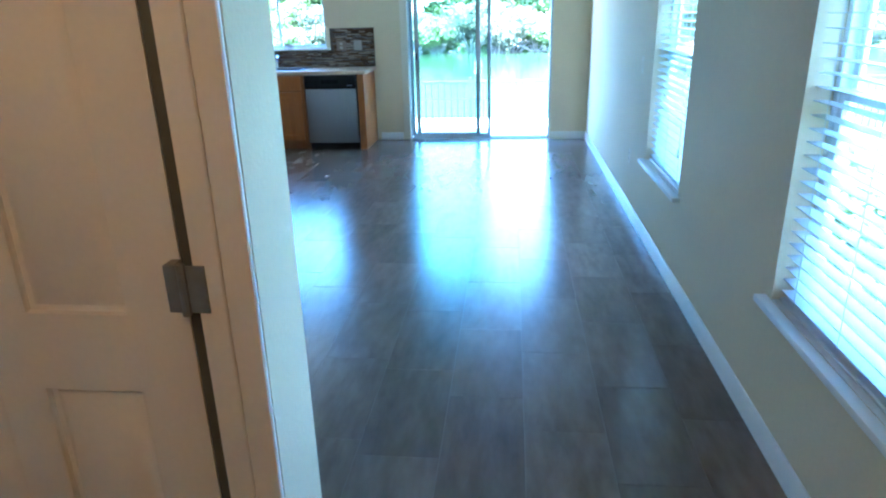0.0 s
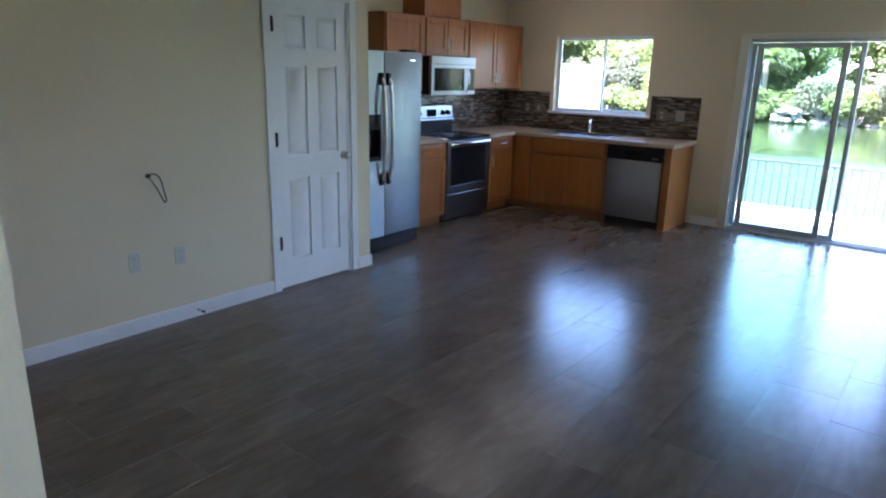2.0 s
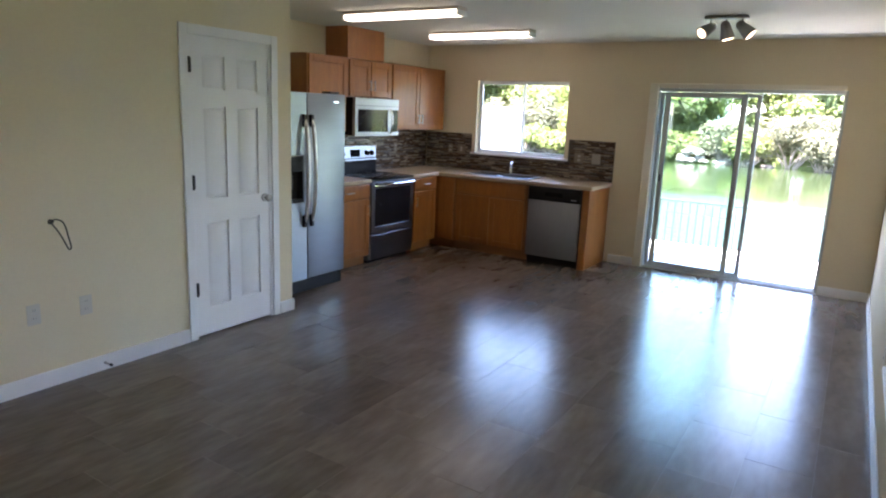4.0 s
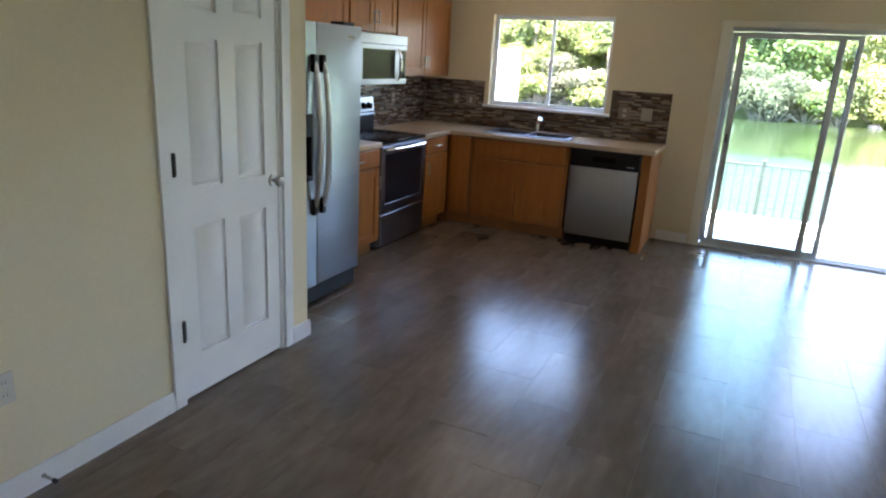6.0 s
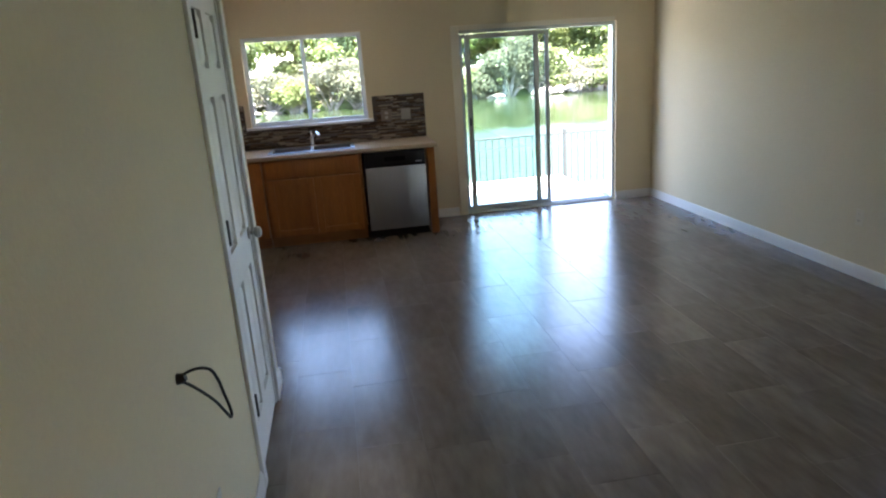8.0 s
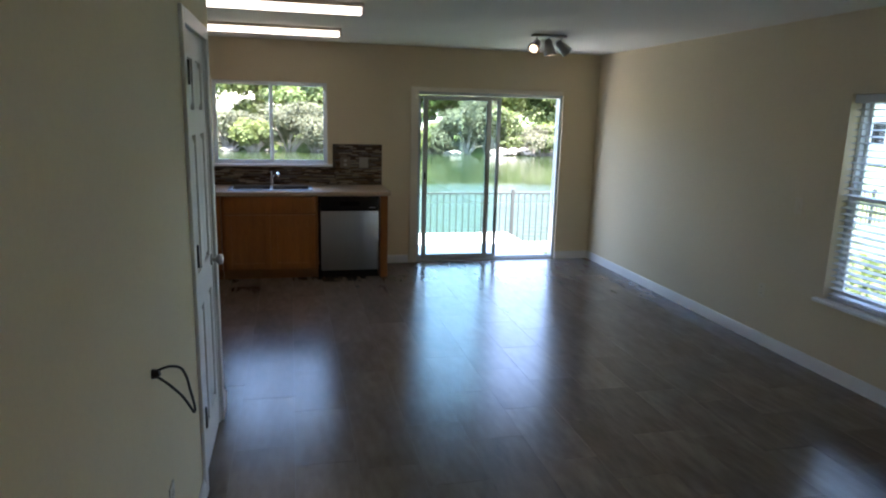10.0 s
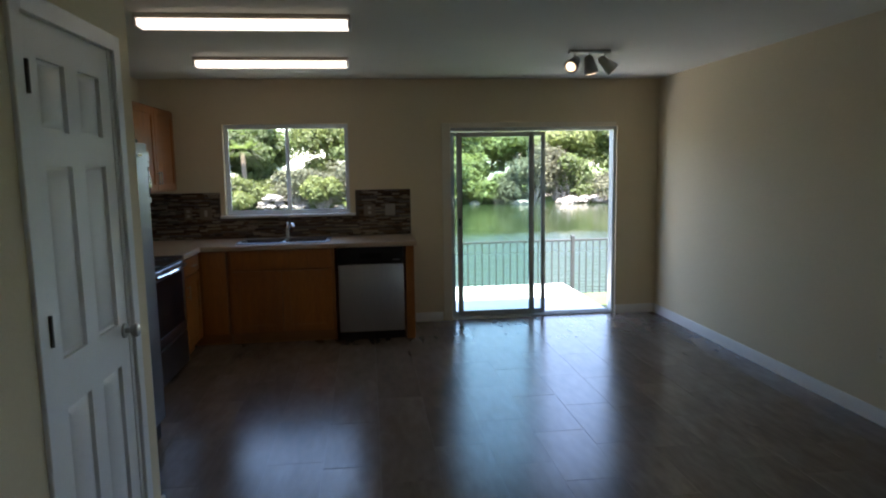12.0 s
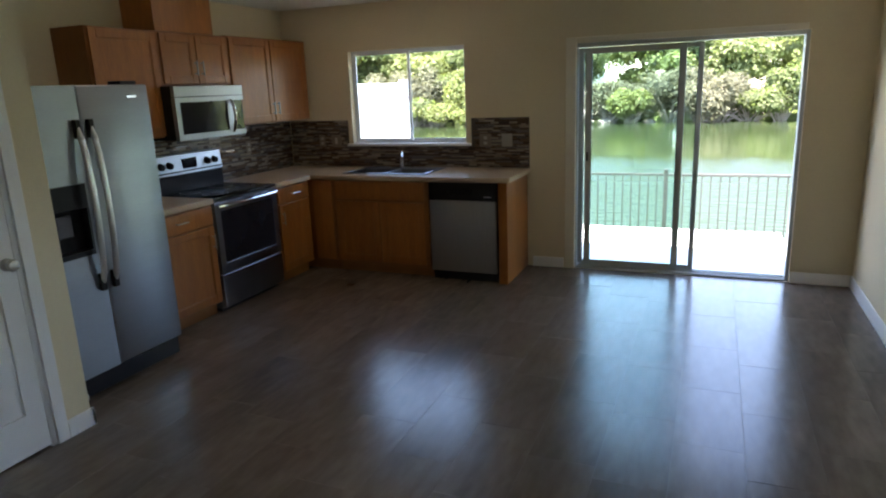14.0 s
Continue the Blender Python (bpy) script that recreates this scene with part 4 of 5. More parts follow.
vt = thing("ceiling_vent", "white louvered air vent in the ceiling", "air vent", -0.55, 4.66, ZC - 0.012)
bm = bmesh.new()
for x0, y0, x1, y1 in ((-0.255, -0.10, 0.255, -0.078), (-0.255, 0.078, 0.255, 0.10), (-0.255, -0.078, -0.233, 0.078), (0.233, -0.078, 0.255, 0.078)):
    bx(bm, x0, y0, 0.0, x1, y1, 0.0118, 0.002)
part("frame", bm, M_WHITE, vt)
part("backing", box(-0.233, -0.078, 0.0095, 0.233, 0.078, 0.0117), M_GREYPANEL, vt)
for i in range(8):
    y = -0.068 + i * 0.0195
    b = box(-0.232, -0.009, -0.0007, 0.232, 0.009, 0.0007)
    bmesh.ops.transform(b, matrix=pose(0, y, 0.004, 24), verts=b.verts)
    part("slat", b, M_WHITE, vt)

hl = thing("entry_ceiling_light", "warm glowing globe ceiling light over the entry", "ceiling light", 0.15, -0.25, ZC - 0.16)
part("base", disc((0, 0, 0.13), (0, 0, 1), 0.10, 0.0298), M_NICKEL, hl)
bm = bmesh.new()
bmesh.ops.create_uvsphere(bm, u_segments=20, v_segments=12, radius=0.10, matrix=Matrix.Translation((0, 0, 0.06)) @ Matrix.Diagonal((1, 1, 0.72, 1)))
part("globe", bm, M_HALLGLOW, hl)


# ---------------------------------------------------------------- plates, cable, small things
def wall_plate(label, x, y, z, rz, w=0.072, h=0.116, kind_="outlet", material=None, face=None):
    p = thing("wall_" + kind_, label, kind_, x, y, z - h / 2, rz)
    part("plate", box(-w / 2, -0.006, 0, w / 2, -0.0004, h, 0.002), face or material or M_PLATE, p)
    gangs = max(1, round(w / 0.072 - 0.3))
    for g in range(gangs):
        gx = (g - (gangs - 1) / 2) * 0.046
        if kind_ == "outlet":
            for oz in (0.30, 0.70):
                s = part("socket", box(gx - 0.016, -0.009, h * oz - 0.013, gx + 0.016, -0.0055, h * oz + 0.013, 0.0015), material or M_PLATE, p)
                part("slot_pair", bx(box(gx - 0.007, -0.0096, h * oz - 0.002, gx - 0.005, -0.0088, h * oz + 0.007), gx + 0.005, -0.0096, h * oz - 0.002, gx + 0.007, -0.0088, h * oz + 0.007), M_BLACK, s)
        else:
            part("rocker", box(gx - 0.013, -0.012, h / 2 - 0.030, gx + 0.013, -0.0055, h / 2 + 0.030, 0.002), material or M_PLATE, p)
    return p


MZ = YF - 0.0105
wall_plate("brown outlet plate with ivory sockets set in the mosaic backsplash", -3.085, MZ, 1.165, 0, face=M_PLATEBROWN)
wall_plate("brown double switch plate with ivory rockers set in the mosaic backsplash", -2.92, MZ, 1.165, 0, w=0.115, kind_="switch", face=M_PLATEBROWN)
wall_plate("brown double outlet plate with ivory sockets set in the mosaic backsplash", -1.34, MZ, 1.160, 0, w=0.115, face=M_PLATEBROWN)
wall_plate("brown steel switch plate set in the mosaic backsplash", -1.135, MZ, 1.162, 0, w=0.10, kind_="switch", material=M_PLATESILVER)
wall_plate("brown outlet plate in the mosaic by the stove", XK + 0.0105, 7.42, 1.17, 90, face=M_PLATEBROWN)
wall_plate("ivory wall outlet low on the cream wall", XL, 2.585, 0.44, 90)
wall_plate("cream wall outlet low on the cream wall", XL, 2.875, 0.43, 90)
wall_plate("ivory light switch on the window wall", XR, 4.76, 1.13, -90, kind_="switch", material=M_PLATECREAM)
wall_plate("ivory outlet low on the window wall", XR, 5.02, 0.43, -90, material=M_PLATECREAM)

ch = thing("door_chime", "plain white door chime box high on the wall", "door chime", XL, 2.556, 2.198, 90)
part("cover", box(-0.098, -0.045, 0, 0.098, -0.0005, 0.118, 0.006, 2), M_VINYL, ch)

cb = thing("loose_cable", "black coaxial cable loop hanging from the wall", "cable", XL, 2.715, 0.945, 90)
part("grommet", tube(bmesh.new(), [(0, -0.0005, 0), (0, -0.010, 0), (0.0, -0.022, 0.004)], [0.015, 0.014, 0.010], 14), M_CABLE, cb, "black rubber grommet")
loop = [(0, -0.012, 0.008), (0.012, -0.045, 0.016), (0.028, -0.075, 0.004), (0.036, -0.090, -0.030), (0.040, -0.098, -0.075), (0.046, -0.105, -0.115), (0.046, -0.108, -0.140), (0.036, -0.106, -0.146), (0.028, -0.098, -0.125), (0.020, -0.078, -0.085), (0.012, -0.050, -0.048), (0.004, -0.025, -0.020), (0, -0.010, -0.008)]
cu = []
for i in range(len(loop) - 1):
    p0, p1, p2, p3 = (Vector(loop[max(0, min(len(loop) - 1, i + k))]) for k in (-1, 0, 1, 2))
    for s in range(4):
        t = s / 4
        cu.append(0.5 * ((2 * p1) + (p2 - p0) * t + (2 * p0 - 5 * p1 + 4 * p2 - p3) * t * t + (3 * p1 - p0 - 3 * p2 + p3) * t ** 3))
part("cord", tube(bmesh.new(), cu + [Vector(loop[-1])], 0.0042, 7), M_CABLE, cb)

ds = thing("door_stop", "small spring door stop on the baseboard", "door stop", XL + 0.014, 2.96, 0.045, 90)
part("post", tube(bmesh.new(), [(0, 0.0, 0), (0, -0.012, 0), (0, -0.055, 0)], [0.010, 0.006, 0.006], 8), M_NICKEL, ds)
part("tip", disc((0, -0.055, 0), (0, -1, 0), 0.009, 0.014, 10), M_BLACK, ds, "black rubber tip")

# ---------------------------------------------------------------- outdoors
def ground_height(x, y):
    def ramp(v, a, b):
        t = min(max((v - a) / (b - a), 0.0), 1.0)
        return t * t * (3 - 2 * t)
    down = ramp(y, 10.2, 14.5)
    up = ramp(y, 44.5, 48.5)
    side = ramp(x - (y - 12) * 0.45, 5, 12)
    lake = down * (1 - up) * (1 - side)
    return -0.22 - 1.9 * lake + 0.25 * up + 0.05 * math.sin(x * 0.7) * math.cos(y * 0.5)


xs = [-900, -300, -120, -70] + [v * 2.0 for v in range(-25, 26)] + [70, 120, 300, 900]
ys = [-900, -300, -100, -40, -20, -8] + [v * 1.0 for v in range(-4, 60)] + [70, 100, 200, 500, 900]
gv = [(x, y, ground_height(x, y)) for y in ys for x in xs]
nx = len(xs)
gf = [(j * nx + i, j * nx + i + 1, (j + 1) * nx + i + 1, (j + 1) * nx + i) for j in range(len(ys) - 1) for i in range(nx - 1)]
me = bpy.data.meshes.new("ground")
me.from_pydata(gv, [], gf)
me.materials.append(M_GROUND)
tagged(new("ground", me), "sunlit grass ground sloping down to the lake", "ground", "", "structure")
bm = bmesh.new()
wv = [bm.verts.new(v) for v in ((-160, 11.0, -1.0), (60, 11.0, -1.0), (60, 50, -1.0), (-160, 50, -1.0))]
bm.faces.new(wv)
whole("water", bm, M_WATER, "still olive green lake water", "lake", "structure")
bm = bmesh.new()
bx(bm, -3.3, YF + WT + 0.001, -0.30, 1.34, 10.35, -0.075, 0.006)
whole("patio_slab", bm, M_CONCRETE, "pale sunlit concrete patio slab", "patio", "structure")

# lake fence of metal pickets
fn = thing("fence", "dark metal picket fence along the lake shore", "fence", 2.07, 12.0, -0.71)
FL0, FL1 = -9.0, 9.0
part("rail", box(FL0, -0.016, 1.03, FL1, 0.016, 1.062, 0.003), M_FENCE, fn)
part("rail", box(FL0, -0.014, 0.09, FL1, 0.014, 0.118, 0.003), M_FENCE, fn)
pk = bmesh.new()
bx(pk, -0.0085, -0.0085, 0.05, 0.0085, 0.0085, 1.029)
pm = bpy.data.meshes.new("picket")
pk.to_mesh(pm)
pk.free()
pm.materials.append(M_FENCE)
pb = bmesh.new()
bx(pb, -0.028, -0.028, -0.06, 0.028, 0.028, 1.10, 0.003)
bx(pb, -0.034, -0.034, 1.10, 0.034, 0.034, 1.125, 0.008)
pom = bpy.data.meshes.new("post")
pb.to_mesh(pom)
pb.free()
pom.materials.append(M_FENCE)
k = 0
xx = FL0
while xx < FL1:
    is_post = k % 17 == 8
    o = new("post" if is_post else "picket", pom if is_post else pm)
    o.parent = fn
    o.matrix_basis = pose(xx, 0, 0)
    xx += 0.1175
    k += 1

# white privacy fence beside the patio
pf = thing("privacy_fence", "white vinyl privacy fence panel beside the patio", "fence", -3.36, 9.5, -0.3)
for i in range(14):
    y0 = -1.20 + i * 0.165
    part("plank", box(-0.012, y0, 0.05, 0.012, y0 + 0.163, 1.95, 0.003), M_PVC, pf)
part("post", box(-0.055, 1.11, 0.0, 0.055, 1.22, 2.06, 0.006), M_PVC, pf)
part("rail", box(-0.03, -1.20, 1.951, 0.03, 1.109, 2.02, 0.004), M_PVC, pf)


# vegetation
def leaf_cloud(rng, blobs, count, size, flat=0.4):
    """Leaf clumps strewn over the outer shells of a set of ellipsoids: (centre, radii)."""
    verts, faces = [], []
    weights = [b[1][0] * b[1][1] + b[1][2] * b[1][0] for b in blobs]
    for _ in range(count):
        c, r = rng.choices(blobs, weights)[0]
        d = Vector((rng.gauss(0, 1), rng.gauss(0, 1), rng.gauss(0, 1))).normalized()
        if d.z < -0.5 and rng.random() < 0.6:
            d.z = -d.z
        f = rng.uniform(0.45, 1.10)
        p = Vector((c[0] + d.x * r[0] * f, c[1] + d.y * r[1] * f, c[2] + d.z * r[2] * f))
        nrm = (d + Vector((rng.gauss(0, flat), rng.gauss(0, flat), rng.gauss(0, flat) + 0.35))).normalized()
        u = nrm.orthogonal().normalized()
        u = (Matrix.Rotation(rng.uniform(0, 6.28), 3, nrm) @ u)
        v = nrm.cross(u)
        s = size * rng.uniform(0.5, 1.4)
        k = len(verts)
        for a, b in ((-1, -0.2), (-0.25, -0.62), (0.75, -0.35), (1.0, 0.25), (0.2, 0.7), (-0.7, 0.45)):
            verts.append(tuple(p + u * (a * s * rng.uniform(0.7, 1.2)) + v * (b * s) + nrm * (rng.uniform(-0.25, 0.25) * s)))
        faces += [(k, k + 1, k + 2), (k, k + 2, k + 3), (k, k + 3, k + 4), (k, k + 4, k + 5)]
    return verts, faces


def raw_part(name, verts, faces, material, parent, label="", kind=""):
    m = bpy.data.meshes.new(name)
    m.from_pydata(verts, [], faces)
    m.materials.append(material)
    o = new(name, m)
    o.parent = parent
    return tagged(o, label, kind=kind)


def tree(rng, x, y, height, spread, material, label, n):
    z = ground_height(x, y)
    t = thing("tree", label, "tree", x, y, z - 0.05, rng.uniform(0, 360), group="trees on the far shore")
    bm = tube(bmesh.new(), [(0, 0, 0), (0.1, 0.05, height * 0.25), (0.0, 0.1, height * 0.5), (0.15, 0, height * 0.8)], [0.22, 0.17, 0.12, 0.05], 8)
    tips = []
    for k in range(6):
        a = k * 1.05 + rng.uniform(-0.3, 0.3)
        zz = height * rng.uniform(0.2, 0.55)
        e = Vector((math.cos(a) * spread * 0.6, math.sin(a) * spread * 0.6, zz + height * rng.uniform(0.1, 0.3)))
        tube(bm, [(0.05, 0.05, zz), e * 0.5 + Vector((0, 0, zz * 0.5 + 0.2)), e], [0.09, 0.06, 0.025], 6)
        tips.append(e)
    part("trunk", bm, M_BARK, t)
    blobs = [((e.x, e.y, e.z), (spread * rng.uniform(0.3, 0.5), spread * rng.uniform(0.3, 0.5), height * rng.uniform(0.10, 0.2))) for e in tips]
    blobs += [((rng.uniform(-0.4, 0.4) * spread, rng.uniform(-0.4, 0.4) * spread, height * rng.uniform(0.22, 0.9)), (spread * rng.uniform(0.25, 0.45), spread * rng.uniform(0.25, 0.45), height * rng.uniform(0.09, 0.18))) for _ in range(9)]
    v, f = leaf_cloud(rng, blobs, n, 0.125)
    raw_part("crown", v, f, material, t, "uneven leafy crown")


def bush(rng, x, y, w, h, material, label, n, size=0.2, name="bush", group="bushes on the far shore"):
    z = max(ground_height(x, y), -1.02)
    b = thing(name, label, "bush", x, y, z - 0.03, rng.uniform(0, 360), group=group)
    bm = bmesh.new()
    for k in range(5):
        a = k * 1.26
        tube(bm, [(0, 0, 0), (math.cos(a) * w * 0.2, math.sin(a) * w * 0.2, h * 0.35), (math.cos(a) * w * 0.35, math.sin(a) * w * 0.35, h * 0.7)], [0.04, 0.025, 0.01], 5)
    if group.startswith("bushes"):
        for k in range(22):
            a, q = rng.uniform(0, 6.28), rng.uniform(0.2, 0.6)
            e = Vector((math.cos(a) * w * q, math.sin(a) * w * q, h * rng.uniform(0.1, 0.5)))
            tube(bm, [(e.x * 0.2, e.y * 0.2, 0), e * 0.6 + Vector((0, 0, 0.15)), e], [0.035, 0.02, 0.008], 4)
    part("stem", bm, M_TWIG if group.startswith("bushes") else M_BARK, b)
    blobs = [((rng.uniform(-0.45, 0.45) * w, rng.uniform(-0.45, 0.45) * w, h * rng.uniform(0.25, 0.72)), (w * rng.uniform(0.2, 0.36), w * rng.uniform(0.2, 0.36), h * rng.uniform(0.16, 0.3))) for _ in range(9)]
    v, f = leaf_cloud(rng, blobs, n, size)
    raw_part("foliage", v, f, material, b, "loose leafy foliage")


rng = random.Random(21)
for i in range(19):
    x = -44 + i * 3.9 + rng.uniform(-1.2, 1.2)
    y = 49.5 + rng.uniform(-1.5, 3.0)
    m, lab = rng.choice(((M_LEAF, "broad dark green tree on the far shore"), (M_LEAF, "broad dark green tree on the far shore"), (M_LEAFYELLOW, "sunlit yellow-green tree on the far shore")))
    tree(rng, x, y, rng.uniform(4.6, 6.4), rng.uniform(2.6, 3.6), m, lab, 9500)
for i in range(15):
    x = -46 + i * 5.2 + rng.uniform(-1.2, 1.2)
    tree(rng, x, 57 + rng.uniform(-1.5, 2.0), rng.uniform(6.2, 8.0), rng.uniform(3.8, 4.8), M_LEAF, "tall dark green tree behind the far shore", 5000)
for i in range(44):
    x = -44 + i * 1.6 + rng.uniform(-0.9, 0.9)
    y = 45.9 + rng.uniform(-0.5, 1.2)
    m, lab = rng.choice(((M_LEAF, "dense green bush at the water's edge"), (M_LEAFYELLOW, "yellow-green bush at the water's edge"), (M_LEAFDRY, "pale grey-green bush at the water's edge")))
    if abs(x + 8.6) > 2.2:
        bush(rng, x, y, rng.uniform(2.6, 4.0), rng.uniform(2.2, 4.4), m, lab, 4300, 0.098)
for i in range(12):
    x = -40 + i * 2.6 + rng.uniform(-0.9, 0.9)
    if abs(x + 8.6) < 2.4:
        continue
    bush(rng, x, 44.9 + rng.uniform(-0.3, 0.4), rng.uniform(2.6, 3.6), rng.uniform(1.8, 2.8), rng.choice((M_LEAF, M_LEAFYELLOW)), "low green bush hanging over the water's edge", 3000, 0.098)
bush(rng, -10.2, 45.3, 3.0, 2.3, M_LEAFYELLOW, "bright yellow-green bush below the palm", 4300, 0.098)
bush(rng, -8.3, 46.6, 2.6, 2.2, M_LEAFYELLOW, "bright yellow-green bush below the palm", 4300, 0.098)
bush(rng, -5.9, 46.2, 2.6, 3.0, M_LEAFDRY, "pale grey-green dry bush beside the rocks", 4300, 0.098)
# pale rocks along the bank
for i in range(16):
    x = -32 + i * 3.2 + rng.uniform(-0.8, 0.8)
    bm = bmesh.new()
    bmesh.ops.create_icosphere(bm, subdivisions=2, radius=1.0)
    s = rng.uniform(0.2, 0.5)
    for v in bm.verts:
        v.co = Vector((v.co.x * s * 1.3, v.co.y * s * 0.8, v.co.z * s * 0.55)) * (1 + 0.3 * noise.noise(v.co * 1.7 + Vector((i * 3.1, 0, 0))))
    r = whole("rock", bm, M_ROCK, "pale weathered rock on the lake bank", "rock", group="rocks on the far shore")
    yy = 45.6 + rng.uniform(-0.2, 0.5)
    r.matrix_world = pose(x, yy, -0.98, 0, 0, rng.uniform(0, 360))


for i in range(36):
    bm = bmesh.new()
    bmesh.ops.create_icosphere(bm, subdivisions=3, radius=1.0)
    s = rng.uniform(0.25, 0.6) if i < 22 else rng.uniform(0.18, 0.42)
    for v in bm.verts:
        v.co = Vector((v.co.x * s * 1.3, v.co.y * s, v.co.z * s * 0.6)) * (1 + 0.35 * noise.noise(v.co * 1.7 + Vector((i * 2.3, 5, 0))) + 0.22 * noise.noise(v.co * 4.3 + Vector((i * 1.9, 2, 7))))
    heap = 14.2 if i < 22 else -7.5
    x = heap + rng.gauss(0, 1.6 if i < 22 else 0.75)
    yy = 44.6 + rng.uniform(-0.3, 0.9)
    r = whole("rock", bm, M_ROCK, "pale sunlit rock heaped on the lake bank", "rock", group="rocks on the far shore")
    r.matrix_world = pose(x, yy, -0.95 + max(0, (0.55 if i < 22 else 0.95) - 0.2 * abs(x - heap) * (1 if i < 22 else 3)) * rng.random(), 0, 0, rng.uniform(0, 360))


# palm on the far shore
def palm(x, y, h):
    z = ground_height(x, y)
    p = thing("palm_tree", "cabbage palm with drooping fan fronds", "palm tree", x, y, z - 0.05)
    part("trunk", tube(bmesh.new(), [(0, 0, 0), (0.1, 0, h * 0.5), (0.05, 0, h)], [0.2, 0.16, 0.15], 8), M_BARK, p)
    r2 = random.Random(3)
    for k in range(26):
        a = k * 2.4
        el = r2.uniform(-0.5, 1.0)
        v, f = [], []
        L = r2.uniform(1.5, 2.1)
        for s in range(9):
            t = (s - 4) / 4
            aa = a + t * 0.55
            tip = Vector((math.cos(aa) * math.cos(el), math.sin(aa) * math.cos(el), math.sin(el) - 0.35)) * L * (1 - 0.25 * t * t)
            base = Vector((math.cos(a), math.sin(a), 0.2)) * 0.5
            side = Vector((-math.sin(aa), math.cos(aa), 0)) * 0.06
            kk = len(v)
            v += [tuple(Vector((0.05, 0, h)) + base - side), tuple(Vector((0.05, 0, h)) + base + side), tuple(Vector((0.05, 0, h)) + tip)]
            f.append((kk, kk + 1, kk + 2))
        raw_part("frond", v, f, M_LEAFDRY if el < 0 else M_LEAF, p)


palm(-15.5, 49.0, 4.3)
palm(-9.6, 46.6, 3.9)


# houses in the distance
def far_house(x, y, z, rz, w, d, h, label):
    hs = thing("house", label, "house", x, y, z, rz, group="distant houses")
    part("wall", box(-w / 2, -d / 2, 0, w / 2, d / 2, h), M_STUCCO, hs)
    bm = bmesh.new()
    q = [(-w / 2 - 0.5, -d / 2 - 0.5, h), (w / 2 + 0.5, -d / 2 - 0.5, h), (w / 2 + 0.5, d / 2 + 0.5, h), (-w / 2 - 0.5, d / 2 + 0.5, h)]
    rdg = [(-w / 2 + d / 2, 0, h + d * 0.22), (w / 2 - d / 2, 0, h + d * 0.22)]
    v = [bm.verts.new(c) for c in q + rdg]
    for f in ((0, 1, 5, 4), (1, 2, 5), (2, 3, 4, 5), (3, 0, 4), (3, 2, 1, 0)):
        bm.faces.new([v[i] for i in f])
    part("roof", bm, M_ROOFING, hs)
    nwin = int(w / 3)
    for fl in range(2 if h > 4 else 1):
        for i in range(nwin):
            wx = -w / 2 + (i + 0.5) * w / nwin
            wz = 0.9 + fl * 2.8
            win = part("window", frame_ring("y", -d / 2 - 0.05, -d / 2 - 0.001, wx - 0.6, wx + 0.6, wz, wz + 1.3, 0.09), M_WHITE, hs)
            part("pane", box(wx - 0.51, -d / 2 - 0.02, wz + 0.09, wx + 0.51, -d / 2 - 0.0012, wz + 1.21), M_BLACKGLASS, win)


far_house(9.0, 72, 0.0, 0, 16, 9, 5.6, "pale stucco lake house among the trees")
far_house(-20.0, 74, 0.0, 0, 18, 9, 5.6, "pale stucco lake house among the trees")
far_house(30.0, 27.0, -0.2, -90, 22, 9, 5.6, "pale two-storey house across the lawn")
far_house(36.0, -8.0, -0.2, -90, 18, 9, 5.6, "pale two-storey house across the lawn")

# hedge and fence on the side lawn
for i in range(9):
    x, y = 2.78 + 0.12 * math.sin(i * 2.1), 0.2 + i * 0.78
    bush(rng, x, y, 1.05, 0.92 + 0.08 * math.cos(i * 1.7), M_LEAF, "clipped green shrub outside the side windows", 1900, 0.045, group="shrubs on the side lawn")
sf = thing("side_fence", "white picket fence across the side lawn", "fence", 12.5, 5.0, -0.25, 90)
pkm = box(-0.03, -0.012, 0.0, 0.03, 0.012, 1.1)
sm = bpy.data.meshes.new("picket")
pkm.to_mesh(sm)
pkm.free()
sm.materials.append(M_PVC)
for i in range(100):
    o = new("picket", sm)
    o.parent = sf
    o.matrix_basis = pose(-9 + i * 0.18, 0, 0)
part("rail", box(-9.1, 0.0125, 0.85, 9.1, 0.045, 0.93), M_PVC, sf)
part("rail", box(-9.1, 0.0125, 0.2, 9.1, 0.045, 0.28), M_PVC, sf)

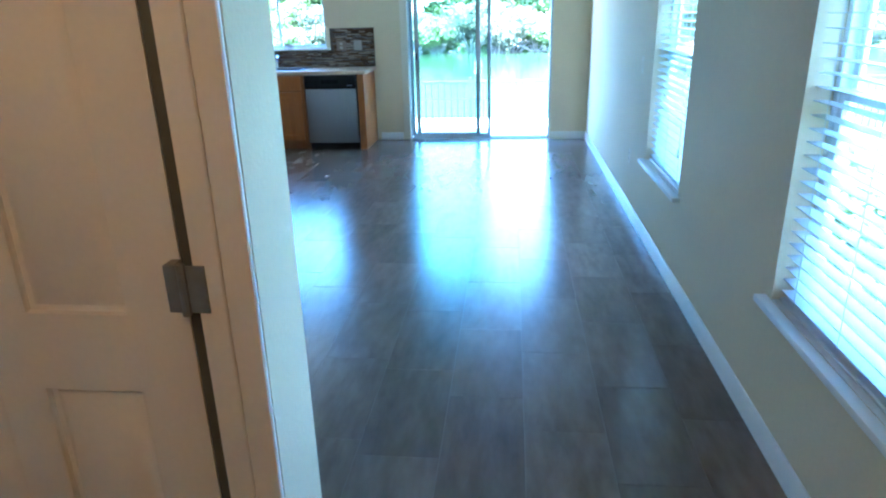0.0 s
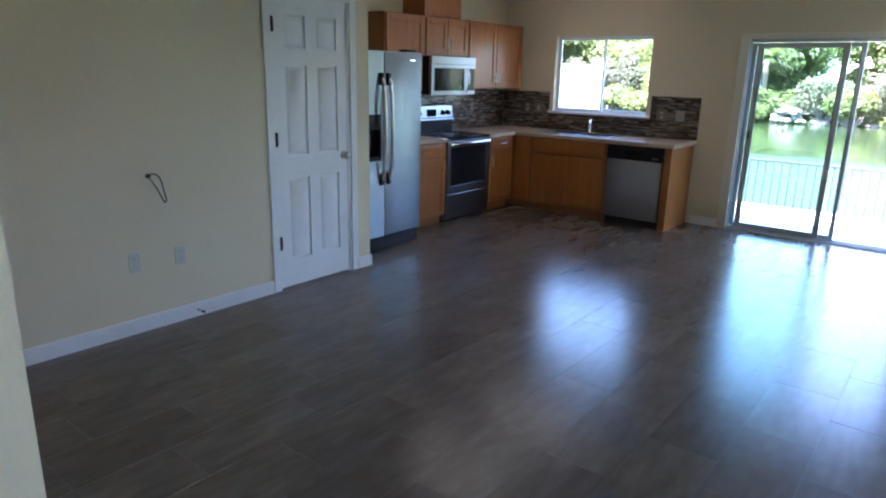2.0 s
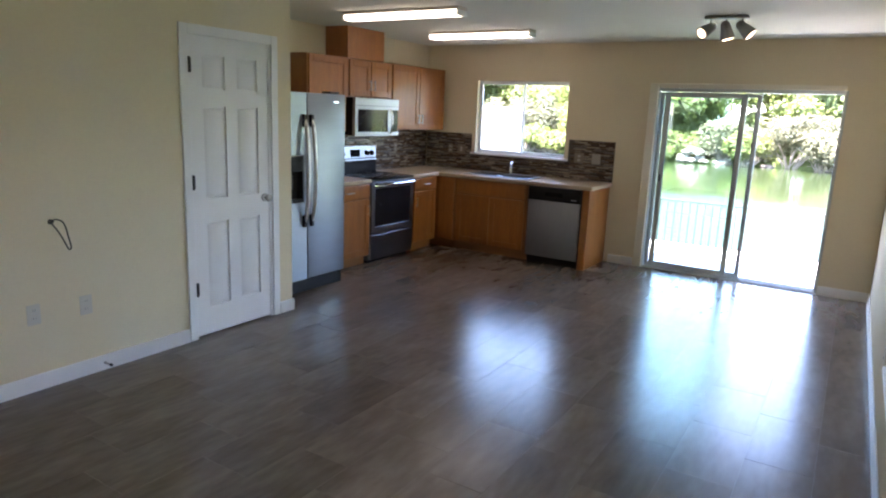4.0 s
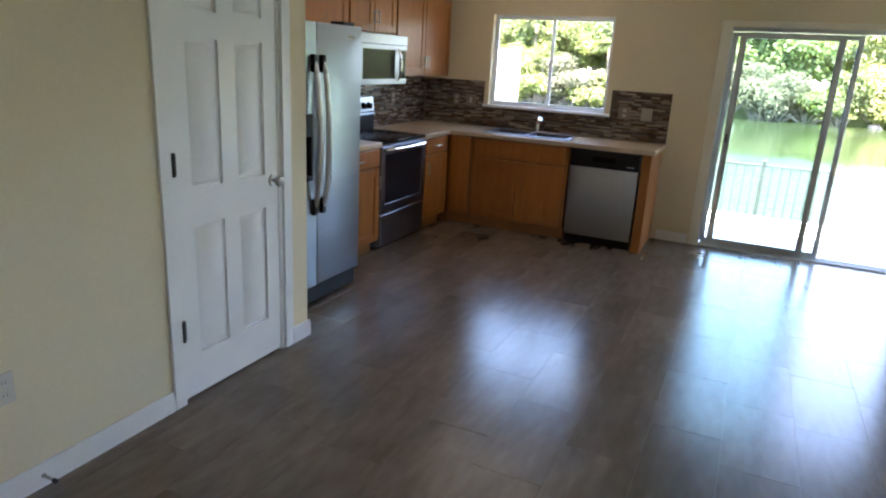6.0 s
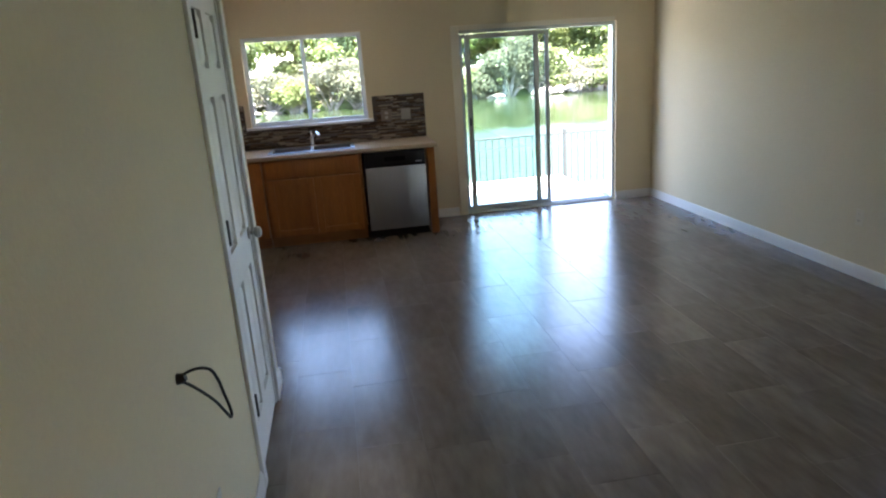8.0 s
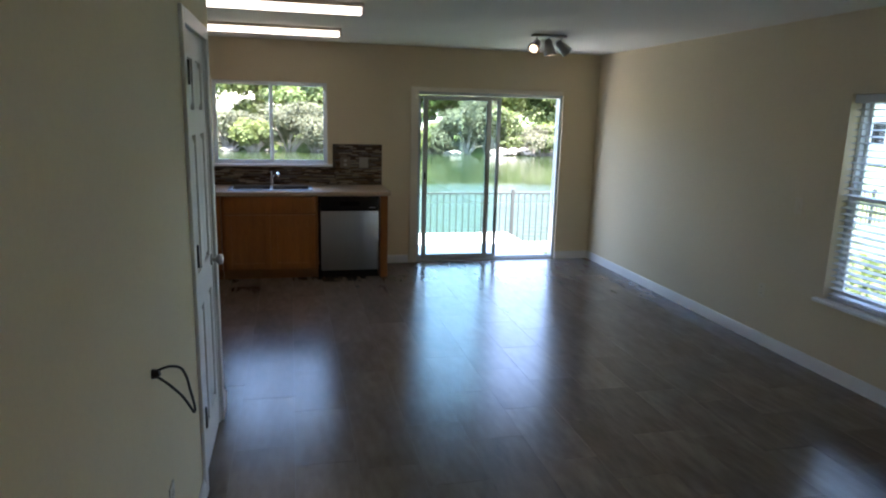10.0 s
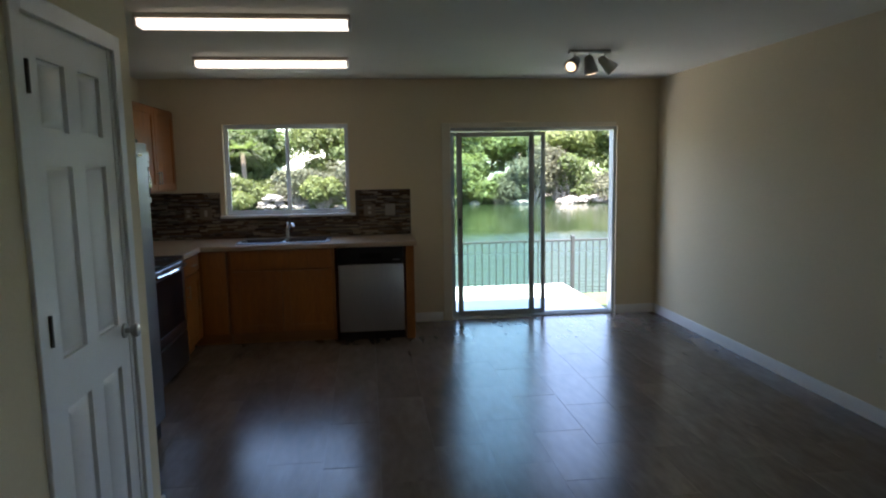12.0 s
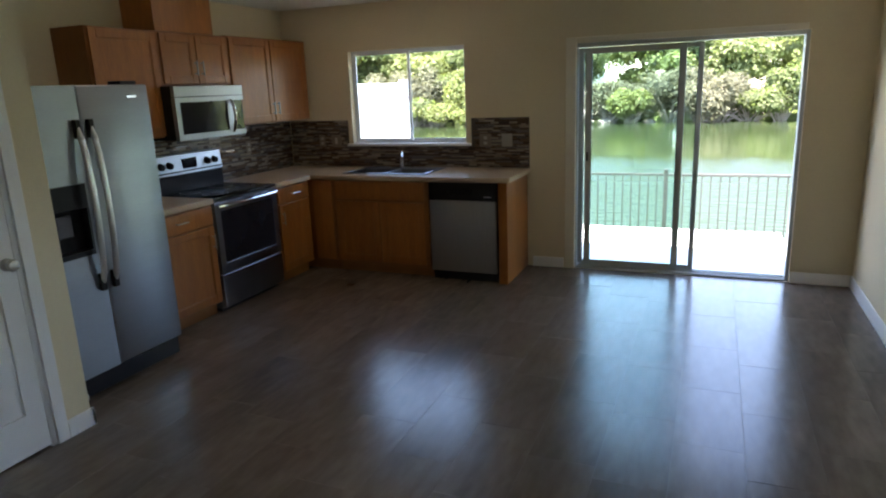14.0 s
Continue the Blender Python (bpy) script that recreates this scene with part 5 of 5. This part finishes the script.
# ---------------------------------------------------------------- floor tiles
fl = thing("floor", "grey-brown wood-look plank tile floor with dark joints", "floor", -0.9, 3.5, 0, kind="structure")
g = part("grout_bed", box(XK, YN, -0.06, XR, YF + 0.02, -0.0014), M_FLOORGROUT, fl, "brown recessed grout")
g.matrix_parent_inverse = fl.matrix_world.inverted()
TWID, TLEN, GAP = 0.305, 0.61, 0.0017
tile_meshes = {}


def tile_mesh(w, l):
    key = (round(w, 3), round(l, 3))
    if key not in tile_meshes:
        c = 0.0001
        bm = bmesh.new()
        vb = [bm.verts.new(v) for v in ((0, 0, -0.0085), (w, 0, -0.0085), (w, l, -0.0085), (0, l, -0.0085))]
        vm = [bm.verts.new(v) for v in ((0, 0, -c), (w, 0, -c), (w, l, -c), (0, l, -c))]
        vt_ = [bm.verts.new(v) for v in ((c, c, 0), (w - c, c, 0), (w - c, l - c, 0), (c, l - c, 0))]
        bm.faces.new(vt_)
        for a, b in ((vb, vm), (vm, vt_)):
            for i in range(4):
                bm.faces.new((a[i], a[(i + 1) % 4], b[(i + 1) % 4], b[i]))
        m = bpy.data.meshes.new("floor_tile")
        bm.to_mesh(m)
        bm.free()
        m.materials.append(M_PLANK)
        tile_meshes[key] = m
    return tile_meshes[key]


inv = fl.matrix_world.inverted()
rng = random.Random(5)
col = 0
x = 0.807 - 14 * TWID
while x < XR - 0.01:
    shift = (0.0, 0.41, 0.19, 0.52, 0.30, 0.09)[col % 6]
    y = YN - 0.61 + shift
    xa, xb = max(x, XK), min(x + TWID, XR)
    while y < YF:
        ya, yb = max(y, YN), min(y + TLEN, YF)
        if xb - xa > 0.02 and yb - ya > 0.02:
            o = new("floor_tile", tile_mesh(xb - xa - GAP, yb - ya - GAP))
            o.parent = fl
            o.matrix_parent_inverse = inv
            o.matrix_basis = pose(xa + GAP / 2, ya + GAP / 2, rng.uniform(-0.0001, 0.0001), rng.uniform(-0.045, 0.045), rng.uniform(-0.055, 0.055), 0)
        y += TLEN
    x += TWID
    col += 1
